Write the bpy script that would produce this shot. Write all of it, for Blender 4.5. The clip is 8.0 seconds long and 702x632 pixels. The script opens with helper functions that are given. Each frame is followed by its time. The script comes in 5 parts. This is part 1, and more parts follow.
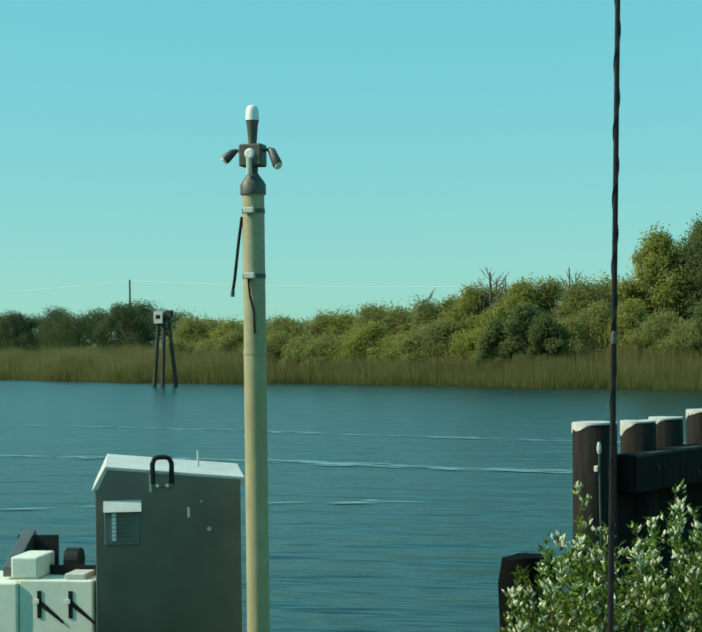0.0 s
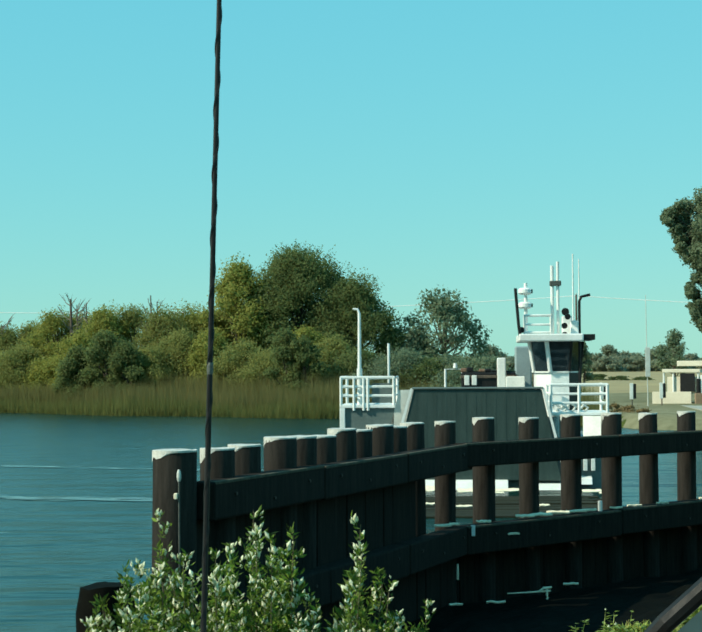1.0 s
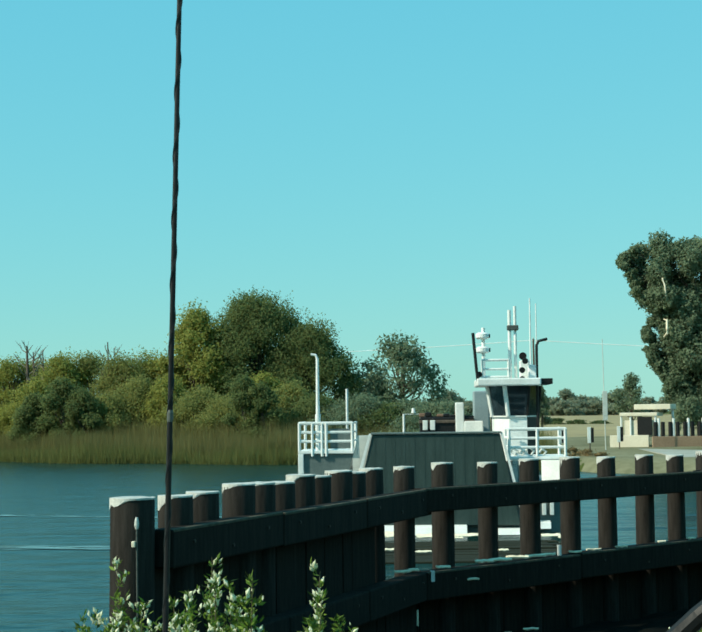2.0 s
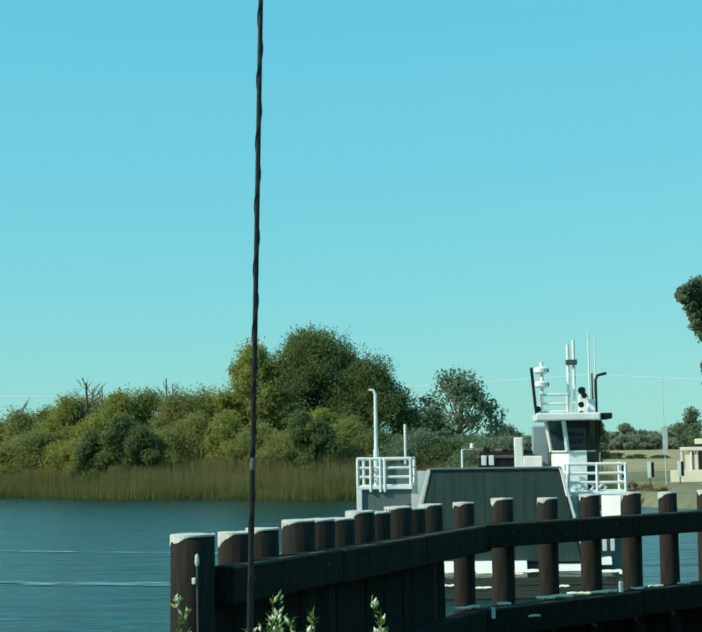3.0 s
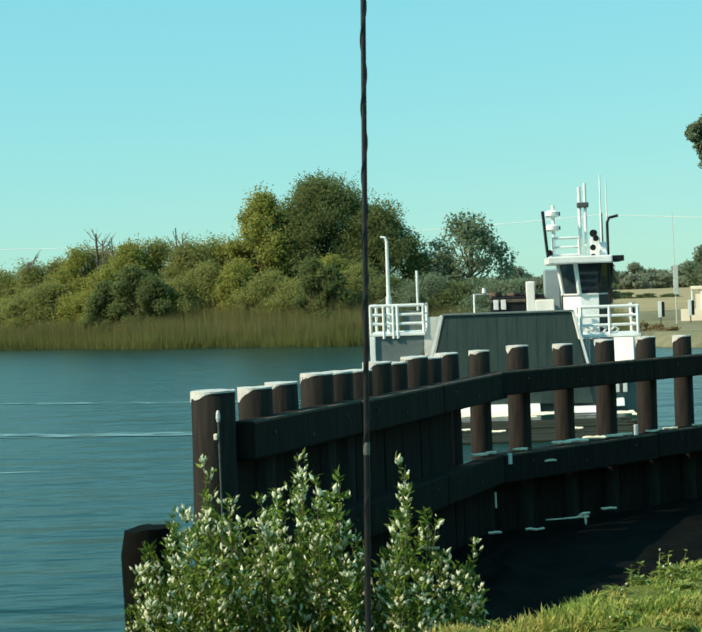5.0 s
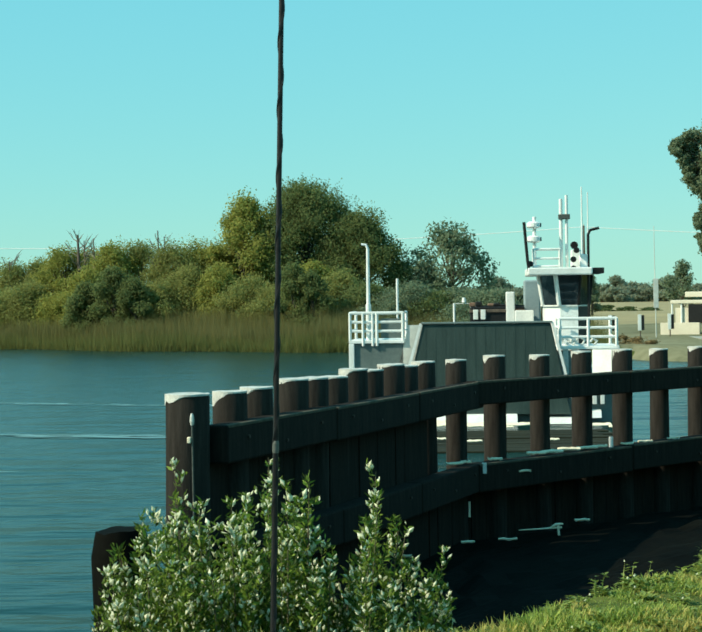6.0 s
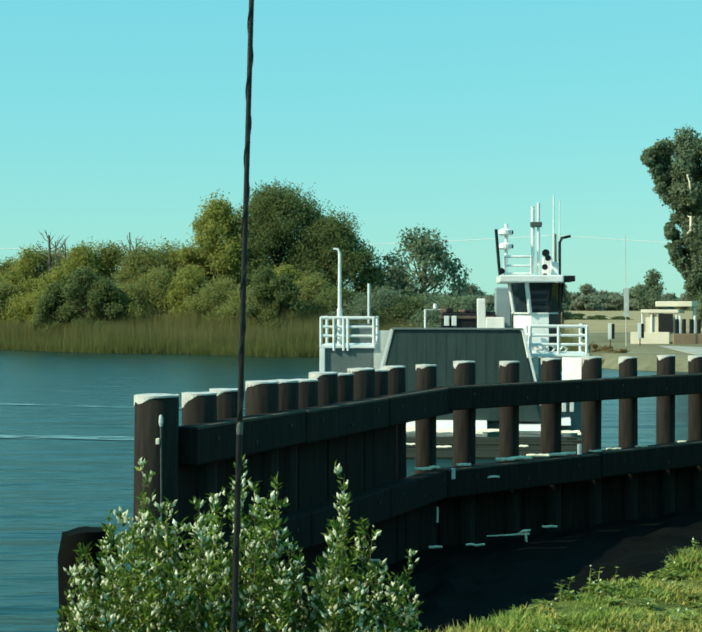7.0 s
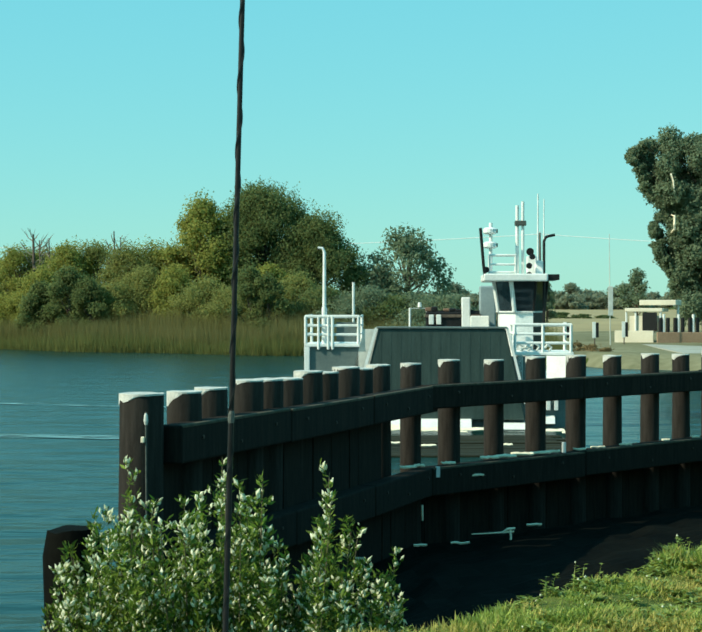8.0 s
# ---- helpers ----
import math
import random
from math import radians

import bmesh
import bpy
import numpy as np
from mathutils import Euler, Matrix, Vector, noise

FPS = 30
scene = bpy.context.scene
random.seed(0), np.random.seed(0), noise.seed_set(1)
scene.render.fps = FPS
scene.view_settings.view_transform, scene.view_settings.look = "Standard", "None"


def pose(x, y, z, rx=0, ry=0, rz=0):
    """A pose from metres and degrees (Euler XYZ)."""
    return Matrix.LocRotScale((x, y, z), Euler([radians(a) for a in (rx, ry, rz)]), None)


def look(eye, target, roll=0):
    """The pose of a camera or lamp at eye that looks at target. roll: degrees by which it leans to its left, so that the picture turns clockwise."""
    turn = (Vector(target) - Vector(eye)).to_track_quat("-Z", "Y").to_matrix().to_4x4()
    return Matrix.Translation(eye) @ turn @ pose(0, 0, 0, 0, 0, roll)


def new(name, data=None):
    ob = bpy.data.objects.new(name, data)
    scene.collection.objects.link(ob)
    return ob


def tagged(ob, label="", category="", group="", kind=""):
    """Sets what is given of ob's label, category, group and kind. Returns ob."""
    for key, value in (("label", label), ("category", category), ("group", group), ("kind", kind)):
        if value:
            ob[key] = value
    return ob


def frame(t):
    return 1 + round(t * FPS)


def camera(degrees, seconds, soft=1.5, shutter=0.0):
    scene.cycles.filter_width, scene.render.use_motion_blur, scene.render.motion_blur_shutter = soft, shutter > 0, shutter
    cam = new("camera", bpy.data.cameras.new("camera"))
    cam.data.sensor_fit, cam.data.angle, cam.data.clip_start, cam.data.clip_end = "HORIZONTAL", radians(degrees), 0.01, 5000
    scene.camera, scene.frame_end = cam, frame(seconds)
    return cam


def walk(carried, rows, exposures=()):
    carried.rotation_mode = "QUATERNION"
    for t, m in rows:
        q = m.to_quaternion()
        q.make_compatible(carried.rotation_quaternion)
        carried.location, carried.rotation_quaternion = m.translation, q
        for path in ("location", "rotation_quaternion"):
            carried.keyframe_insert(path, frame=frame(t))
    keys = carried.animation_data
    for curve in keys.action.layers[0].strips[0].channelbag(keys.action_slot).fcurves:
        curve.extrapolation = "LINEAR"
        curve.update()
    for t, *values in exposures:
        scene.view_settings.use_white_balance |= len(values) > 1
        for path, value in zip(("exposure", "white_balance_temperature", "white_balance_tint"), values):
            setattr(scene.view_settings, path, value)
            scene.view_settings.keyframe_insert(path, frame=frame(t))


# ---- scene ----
cam = camera(25.0, 8.0, soft=1.9)
EYE_Z = 4.0
# seconds, place relative to the resting eye, yaw, pitch, lean to the left
PATH = [
    (0.0, 0.051, 0.024, -0.084, 16.416, 1.027, -0.756),
    (0.2, 0.047, 0.010, -0.083, 14.752, 1.117, -0.794),
    (0.4, 0.046, -0.006, -0.084, 11.843, 1.284, -0.850),
    (0.5, 0.048, -0.010, -0.083, 9.924, 1.330, -0.750),
    (0.6, 0.048, -0.020, -0.082, 7.822, 1.414, -0.750),
    (0.8, 0.043, -0.027, -0.083, 3.951, 1.574, -0.511),
    (1.0, 0.0455, -0.030, -0.082, 1.324, 1.894, -0.318),
    (1.2, 0.041, -0.020, -0.083, -0.032, 2.262, -0.600),
    (2.3, 0.045, -0.020, -0.081, -0.186, 4.068, -0.700),
    (2.5, 0.049, -0.030, -0.081, 0.098, 4.457, -0.545),
    (3.0, 0.025, -0.026, -0.072, 1.897, 4.821, -0.871),
    (3.5, 0.012, -0.035, -0.037, 4.045, 4.067, -1.618),
    (4.0, 0.020, -0.007, -0.022, 2.525, 2.096, -1.812),
    (4.5, -0.043, 0.010, -0.004, 3.348, 0.291, -2.076),
    (5.0, -0.050, 0.030, 0.028, 2.263, -0.777, -2.061),
    (5.2, -0.047, 0.025, 0.028, 1.056, -0.793, -1.627),
    (6.3, 0.008, 0.020, 0.017, 1.624, -0.448, -0.534),
    (6.5, 0.008, 0.025, 0.013, 1.342, -0.403, -0.410),
    (7.0, 0.0035, 0.020, 0.006, 0.559, -0.370, 0.028),
    (7.5, 0.002, 0.005, 0.002, -0.077, -0.358, 0.150),
    (8.0, 0.000, 0.000, 0.000, 0.000, -0.410, 0.000),
]
walk(cam, [(t, pose(x, y, EYE_Z + z, 90 + pitch, -roll, yaw)) for t, x, y, z, yaw, pitch, roll in PATH],
     exposures=[(0.0, -0.15, 6750, 12), (0.5, -0.20, 6700, 13), (1.0, -0.05, 6550, 11), (2.5, -0.10, 6350, 13), (3.0, -0.12, 6250, 13), (3.5, -0.23, 6650, 15), (4.0, -0.22, 6800, 14), (4.5, -0.03, 7000, 18), (5.0, 0.11, 7050, 21), (6.3, 0.05, 6700, 11), (8.0, 0.05, 6650, 10)])

# ---- light: clear late-summer sky, sun over the left shoulder ----
SUN_AZ, SUN_EL = -110.0, 37.0      # degrees from +y towards +x, and above the horizon
world = bpy.data.worlds.new("sky")
scene.world = world
world.use_nodes = True
sky = world.node_tree.nodes.new("ShaderNodeTexSky")
sky.sky_type = "NISHITA"
sky.sun_disc = False
sky.sun_elevation, sky.sun_rotation = radians(SUN_EL), radians(SUN_AZ)
sky.air_density, sky.dust_density, sky.ozone_density = 1.0, 0.2, 2.0
world.node_tree.nodes["Background"].inputs["Strength"].default_value = 0.12
# the clear sky reads flat and cyan: each channel keeps a share of the sky's own gradient
nodes, links = world.node_tree.nodes, world.node_tree.links
split, join = nodes.new("ShaderNodeSeparateColor"), nodes.new("ShaderNodeCombineColor")
links.new(sky.outputs[0], split.inputs[0])
for k, (power, gain) in enumerate(((0.64, 0.907), (0.26, 3.97), (0.30, 4.45))):
    curve, scaled = nodes.new("ShaderNodeMath"), nodes.new("ShaderNodeMath")
    curve.operation, scaled.operation = "POWER", "MULTIPLY"
    curve.inputs[1].default_value, scaled.inputs[1].default_value = power, gain
    links.new(split.outputs[k], curve.inputs[0])
    links.new(curve.outputs[0], scaled.inputs[0])
    links.new(scaled.outputs[0], join.inputs[k])
fade, blue = nodes.new("ShaderNodeMath"), nodes.new("ShaderNodeMath")
fade.operation, blue.operation = "POWER", "MULTIPLY"
fade.inputs[1].default_value = -0.14
links.new(split.outputs[0], fade.inputs[0])
links.new(scaled.outputs[0], blue.inputs[0])
links.new(fade.outputs[0], blue.inputs[1])
links.new(blue.outputs[0], join.inputs[2])
links.new(join.outputs[0], nodes["Background"].inputs["Color"])
sun_data = bpy.data.lights.new("sun", "SUN")
sun_data.energy, sun_data.angle, sun_data.color = 5.4, radians(0.5), (1.03, 1.0, 0.79)
sun = new("sun", sun_data)
sun_dir = Vector((math.sin(radians(SUN_AZ)) * math.cos(radians(SUN_EL)), math.cos(radians(SUN_AZ)) * math.cos(radians(SUN_EL)), math.sin(radians(SUN_EL))))
sun.matrix_world = look(sun_dir * 60, (0, 0, 0))


# ---- materials ----
def surface(name, low, high, rough=0.7, metal=0.0, scale=6.0, bump=0.2, fine=60.0, island=0.0, stretch=(1, 1, 1), spec=0.5, translucent=0.0):
    """A procedural surface: two colours mixed by noise at two scales, with a fine relief."""
    m = bpy.data.materials.new(name)
    m.use_nodes = True
    nodes, links = m.node_tree.nodes, m.node_tree.links
    bsdf = nodes["Principled BSDF"]
    coord, mapping = nodes.new("ShaderNodeTexCoord"), nodes.new("ShaderNodeMapping")
    mapping.inputs["Scale"].default_value = stretch
    links.new(coord.outputs["Object"], mapping.inputs["Vector"])
    coarse, grain = nodes.new("ShaderNodeTexNoise"), nodes.new("ShaderNodeTexNoise")
    for node, s in ((coarse, scale), (grain, fine)):
        node.inputs["Scale"].default_value, node.inputs["Detail"].default_value = s, 4.0
        links.new(mapping.outputs["Vector"], node.inputs["Vector"])
    blend = nodes.new("ShaderNodeMix")
    blend.inputs["Factor"].default_value = 0.4
    links.new(coarse.outputs["Fac"], blend.inputs["A"])
    links.new(grain.outputs["Fac"], blend.inputs["B"])
    ramp = nodes.new("ShaderNodeValToRGB")
    ramp.color_ramp.elements[0].position, ramp.color_ramp.elements[1].position = 0.35, 0.65
    ramp.color_ramp.elements[0].color, ramp.color_ramp.elements[1].color = (*low, 1), (*high, 1)
    fac = blend.outputs["Result"]
    if island:
        geo, add = nodes.new("ShaderNodeNewGeometry"), nodes.new("ShaderNodeMix")
        add.inputs["Factor"].default_value = island
        links.new(fac, add.inputs["A"])
        links.new(geo.outputs["Random Per Island"], add.inputs["B"])
        fac = add.outputs["Result"]
        ramp.color_ramp.elements[0].position, ramp.color_ramp.elements[1].position = 0.15, 0.85
    links.new(fac, ramp.inputs["Fac"])
    links.new(ramp.outputs["Color"], bsdf.inputs["Base Color"])
    bsdf.inputs["Roughness"].default_value, bsdf.inputs["Metallic"].default_value = rough, metal
    bsdf.inputs["Specular IOR Level"].default_value = spec
    if bump:
        relief = nodes.new("ShaderNodeBump")
        relief.inputs["Strength"].default_value, relief.inputs["Distance"].default_value = bump, 0.02
        links.new(blend.outputs["Result"], relief.inputs["Height"])
        links.new(relief.outputs["Normal"], bsdf.inputs["Normal"])
    if translucent:
        trans, mix = nodes.new("ShaderNodeBsdfTranslucent"), nodes.new("ShaderNodeMixShader")
        mix.inputs["Fac"].default_value = translucent
        links.new(ramp.outputs["Color"], trans.inputs["Color"])
        links.new(bsdf.outputs[0], mix.inputs[1])
        links.new(trans.outputs[0], mix.inputs[2])
        links.new(mix.outputs[0], nodes["Material Output"].inputs["Surface"])
    return m


M_TIMBER = surface("creosoted timber", (0.007, 0.006, 0.005), (0.023, 0.018, 0.0135), 0.9, spec=0.15, scale=3, fine=25, stretch=(6, 6, 0.6), bump=0.5)
M_PILE = surface("weathered pile wood", (0.014, 0.0122, 0.0100), (0.034, 0.0295, 0.0250), 0.9, spec=0.15, scale=3, fine=30, stretch=(7, 7, 0.7), bump=0.6)
M_GREYWOOD = surface("grey weathered river timber and painted sunlit edges", (0.045, 0.042, 0.030), (0.095, 0.088, 0.064), 0.9, spec=0.15, scale=3, fine=30, stretch=(5, 5, 0.7), bump=0.4)
M_RAFT = surface("raft timber darkened for the ramp reflection", (0.010, 0.012, 0.007), (0.030, 0.031, 0.018), 0.85, spec=0.15, scale=1.5, fine=18, stretch=(0.4, 3, 3), bump=0.4)
# paler than the pile: sunlight on the tops is in this colour
M_PILE_SUNLIT = surface("pale end grain with sunlight painted in", (0.30, 0.30, 0.27), (0.62, 0.62, 0.57), 0.8, scale=8, fine=60, bump=0.4)
M_DRIFT = surface("bleached driftwood", (0.72, 0.62, 0.44), (0.94, 0.83, 0.62), 0.8, scale=8, fine=60, bump=0.4)
M_WHITE = surface("white marine paint", (0.62, 0.64, 0.60), (0.82, 0.83, 0.80), 0.4, scale=1.2, fine=14, bump=0.05)
M_LOCKER = surface("faded white locker paint", (0.62, 0.68, 0.56), (0.80, 0.84, 0.72), 0.55, scale=1.5, fine=20, bump=0.05)
M_GREYSTEEL = surface("grey painted steel", (0.085, 0.115, 0.108), (0.14, 0.175, 0.165), 0.5, scale=0.8, fine=10, bump=0.08)
M_FUNNEL = surface("pale blue-grey casing paint", (0.20, 0.27, 0.28), (0.28, 0.36, 0.37), 0.5, scale=1, fine=10, bump=0.05)
M_RAMP = surface("dark ramp plate", (0.016, 0.034, 0.029), (0.034, 0.060, 0.052), 0.55, scale=1.5, fine=12, stretch=(3, 3, 0.5), bump=0.15)
M_DECK = surface("deck plating", (0.10, 0.11, 0.10), (0.17, 0.18, 0.17), 0.6, scale=1, fine=12)
M_BLACK = surface("black rubber and paint", (0.006, 0.006, 0.006), (0.014, 0.014, 0.014), 0.5, spec=0.25, scale=10, fine=80, bump=0.1)
M_WINDOW = surface("dark tinted glass", (0.010, 0.016, 0.020), (0.02, 0.03, 0.035), 0.06, scale=1, fine=4, bump=0.0)
M_CABINET = surface("dull grey cabinet metal", (0.150, 0.148, 0.134), (0.210, 0.206, 0.188), 0.36, metal=0.6, scale=1.2, fine=5, bump=0.01)
M_CABTOP = surface("pale weathered hood paint", (0.42, 0.44, 0.40), (0.58, 0.60, 0.55), 0.55, scale=4, fine=40, bump=0.05)
# darkened far below mud: the shade of the wall corner is in this colour
M_SHADE_BLACK = surface("near-black with shade in the colour", (0.0020, 0.0022, 0.0018), (0.0055, 0.006, 0.0045), 0.8, spec=0.03, scale=1.2, fine=10, bump=0.8)
M_FIELD = surface("dry straw field", (0.21, 0.165, 0.075), (0.35, 0.265, 0.12), 0.9, scale=0.06, fine=0.8, bump=0.2)
M_YARD = surface("trodden gravel and dry grass", (0.105, 0.105, 0.055), (0.215, 0.205, 0.125), 0.95, spec=0.1, scale=0.12, fine=1.6, bump=0.2)
M_CONCRETE = surface("pale worn concrete", (0.24, 0.245, 0.20), (0.36, 0.36, 0.31), 0.85, scale=0.3, fine=6, bump=0.2)
M_DRYBUSH = surface("dry brown brush", (0.17, 0.125, 0.058), (0.30, 0.215, 0.105), 0.8, spec=0.1, scale=2, fine=10, island=0.3, bump=0, translucent=0.3)
M_BROWNWALL = surface("weathered brown wall", (0.22, 0.14, 0.085), (0.33, 0.22, 0.14), 0.85, scale=0.6, fine=8, bump=0.2)
M_RUST = surface("rusty brown wall", (0.12, 0.065, 0.04), (0.22, 0.13, 0.085), 0.85, scale=0.6, fine=8, bump=0.2)
M_FOAM = surface("pale foam line on water", (0.10, 0.25, 0.26), (0.21, 0.37, 0.37), 0.5, scale=0.6, fine=6, bump=0.1)
M_TWIG = surface("bare grey twig", (0.16, 0.14, 0.10), (0.28, 0.25, 0.19), 0.85, bump=0)
M_YELLOW = surface("chalky yellow pole paint", (0.285, 0.262, 0.140), (0.395, 0.370, 0.215), 0.6, scale=2.5, fine=30, stretch=(1, 1, 0.3), bump=0.12)
M_GALV = surface("galvanised fitting", (0.055, 0.060, 0.052), (0.11, 0.12, 0.105), 0.55, metal=0.3, scale=20, fine=90, bump=0.06)
M_POLETOP = surface("greyed pole paint", (0.265, 0.250, 0.146), (0.360, 0.342, 0.212), 0.6, scale=3, fine=30, bump=0.12)
# leaf colour lifted and greyed to paint the haze of distance
M_LEAF_HAZE = surface("distant foliage with painted haze", (0.21, 0.25, 0.175), (0.30, 0.33, 0.225), 0.7, spec=0.1, scale=0.05, fine=0.4, island=0.1, bump=0, translucent=0.6)
M_CREAM = surface("cream wall paint", (0.55, 0.50, 0.38), (0.68, 0.63, 0.50), 0.7, scale=0.6, fine=8, bump=0.05)
M_WEED = surface("levee weed leaf", (0.12, 0.18, 0.030), (0.42, 0.47, 0.11), 0.5, scale=1.5, fine=12, island=0.5, bump=0, translucent=0.4)
M_GRASS_SOIL = surface("bank soil and short grass", (0.035, 0.055, 0.013), (0.12, 0.135, 0.036), 1.0, spec=0.05, scale=0.25, fine=7, bump=0.6)
M_BLADE = surface("sunlit grass blade", (0.095, 0.155, 0.022), (0.42, 0.48, 0.085), 0.6, scale=3.0, fine=14, island=0.5, bump=0, translucent=0.4)
M_STRAW = surface("dry grass blade", (0.23, 0.21, 0.042), (0.62, 0.53, 0.135), 0.65, scale=3.0, fine=14, island=0.5, bump=0, translucent=0.4)
M_REED = surface("tule reed blade", (0.158, 0.158, 0.058), (0.235, 0.218, 0.088), 0.7, spec=0.2, scale=0.05, fine=0.3, island=0.12, bump=0, translucent=0.6)
M_BOLT = surface("rusty bolt head", (0.02, 0.013, 0.009), (0.05, 0.03, 0.02), 0.7, bump=0)
M_SEDGE = surface("green shore sedge", (0.125, 0.145, 0.044), (0.21, 0.22, 0.075), 0.7, spec=0.2, scale=0.06, fine=0.4, island=0.12, bump=0, translucent=0.6)
M_LEAF_BUSH = surface("green bush leaf", (0.024, 0.052, 0.009), (0.200, 0.290, 0.040), 0.6, spec=0.2, scale=3, fine=20, island=0.75, bump=0, translucent=0.35)
# pale seed heads; on the bush also painted sun glints of leaves
M_TUFT_GLINT = surface("pale seed tuft and painted leaf glint", (0.62, 0.64, 0.42), (0.88, 0.87, 0.66), 0.8, spec=0.1, scale=6, fine=40, island=0.5, bump=0, translucent=0.3)
M_STEM = surface("bush stem bark", (0.05, 0.045, 0.02), (0.14, 0.12, 0.06), 0.8, scale=8, fine=60)
M_BARK = surface("tree bark", (0.05, 0.04, 0.03), (0.13, 0.10, 0.075), 0.9, scale=2, fine=14, stretch=(1, 1, 0.3), bump=0.5)
M_LEAF_DARK = surface("dark green foliage", (0.092, 0.126, 0.048), (0.225, 0.272, 0.096), 0.7, spec=0.15, scale=0.25, fine=1.2, island=0.2, bump=0, translucent=0.6)
M_LEAF_OAK = surface("deep green oak foliage", (0.050, 0.076, 0.032), (0.130, 0.168, 0.064), 0.7, spec=0.15, scale=0.25, fine=1.2, island=0.2, bump=0, translucent=0.4)
M_LEAF_OLIVE = surface("olive willow foliage", (0.178, 0.196, 0.060), (0.345, 0.360, 0.118), 0.7, spec=0.15, scale=0.18, fine=1.0, island=0.15, bump=0, translucent=0.6)
M_LEAF_YELLOW = surface("yellowing foliage", (0.194, 0.211, 0.048), (0.367, 0.373, 0.093), 0.7, spec=0.15, scale=0.18, fine=1.0, island=0.15, bump=0, translucent=0.5)
M_LEAF_GUM = surface("grey-green gum foliage", (0.115, 0.160, 0.098), (0.23, 0.295, 0.172), 0.7, spec=0.15, scale=0.25, fine=1.2, island=0.2, bump=0, translucent=0.5)
M_WIRE = surface("bright bare wire", (0.84, 0.84, 0.82), (0.92, 0.92, 0.90), 0.5, bump=0)
M_CAR = surface("silver car paint", (0.42, 0.43, 0.40), (0.47, 0.48, 0.45), 0.35, metal=0.3, scale=3, fine=200, bump=0.01)


def water_material():
    m = bpy.data.materials.new("river water")
    m.use_nodes = True
    nodes, links = m.node_tree.nodes, m.node_tree.links
    bsdf = nodes["Principled BSDF"]
    bsdf.inputs["Base Color"].default_value = (0.0018, 0.0245, 0.0190, 1)
    bsdf.inputs["Roughness"].default_value, bsdf.inputs["IOR"].default_value = 0.24, 1.33
    bsdf.inputs["Specular IOR Level"].default_value = 0.31
    coord = nodes.new("ShaderNodeTexCoord")
    previous = None
    for scale, squeeze, strength, distance in (((0.22, 0.6, 1), 1.0, 0.52, 0.5), ((1.0, 1.9, 1), 1.0, 0.19, 0.14), ((4.0, 7.0, 1), 1.0, 0.14, 0.03)):
        mapping, tex, relief = nodes.new("ShaderNodeMapping"), nodes.new("ShaderNodeTexNoise"), nodes.new("ShaderNodeBump")
        mapping.inputs["Scale"].default_value = scale
        mapping.inputs["Rotation"].default_value = (0, 0, radians(-8))
        tex.inputs["Scale"].default_value, tex.inputs["Detail"].default_value = squeeze, 3.0
        relief.inputs["Strength"].default_value, relief.inputs["Distance"].default_value = strength, distance
        links.new(coord.outputs["Object"], mapping.inputs["Vector"])
        links.new(mapping.outputs["Vector"], tex.inputs["Vector"])
        links.new(tex.outputs["Fac"], relief.inputs["Height"])
        if previous:
            links.new(previous.outputs["Normal"], relief.inputs["Normal"])
        previous = relief
    links.new(previous.outputs["Normal"], bsdf.inputs["Normal"])
    return m


M_WATER = water_material()


# ---- building blocks ----
def mesh_object(name, bm, material, parent=None, label="", smooth=False):
    me = bpy.data.meshes.new(name)
    bmesh.ops.recalc_face_normals(bm, faces=bm.faces[:])
    bm.to_mesh(me)
    bm.free()
    me.materials.append(material)
    if smooth:
        me.polygons.foreach_set("use_smooth", [True] * len(me.polygons))
        me.set_sharp_from_angle(angle=radians(50))
    ob = new(name, me)
    if parent:
        ob.parent = parent
    if label:
        tagged(ob, label)
    return ob


def part(name, bm, material, parent, label="", smooth=False):
    return mesh_object(name, bm, material, parent, label, smooth)


def thing(name, m, label, category, group="", kind=""):
    ob = new(name)
    ob.matrix_world = m
    return tagged(ob, label, category, group, kind)


def box(bm, x0, x1, y0, y1, z0, z1, bevel=0.0):
    before = set(bm.verts)
    r = bmesh.ops.create_cube(bm, size=1)
    for v in r["verts"]:
        v.co = Vector(((x0 + x1) / 2 + v.co.x * (x1 - x0), (y0 + y1) / 2 + v.co.y * (y1 - y0), (z0 + z1) / 2 + v.co.z * (z1 - z0)))
    if bevel:
        edges = list({e for v in r["verts"] for e in v.link_edges})
        bmesh.ops.bevel(bm, geom=edges, offset=bevel, segments=2, affect="EDGES", profile=0.5)
    return [v for v in bm.verts if v not in before]


def boxed(*a, **k):
    bm = bmesh.new()
    box(bm, *a, **k)
    return bm


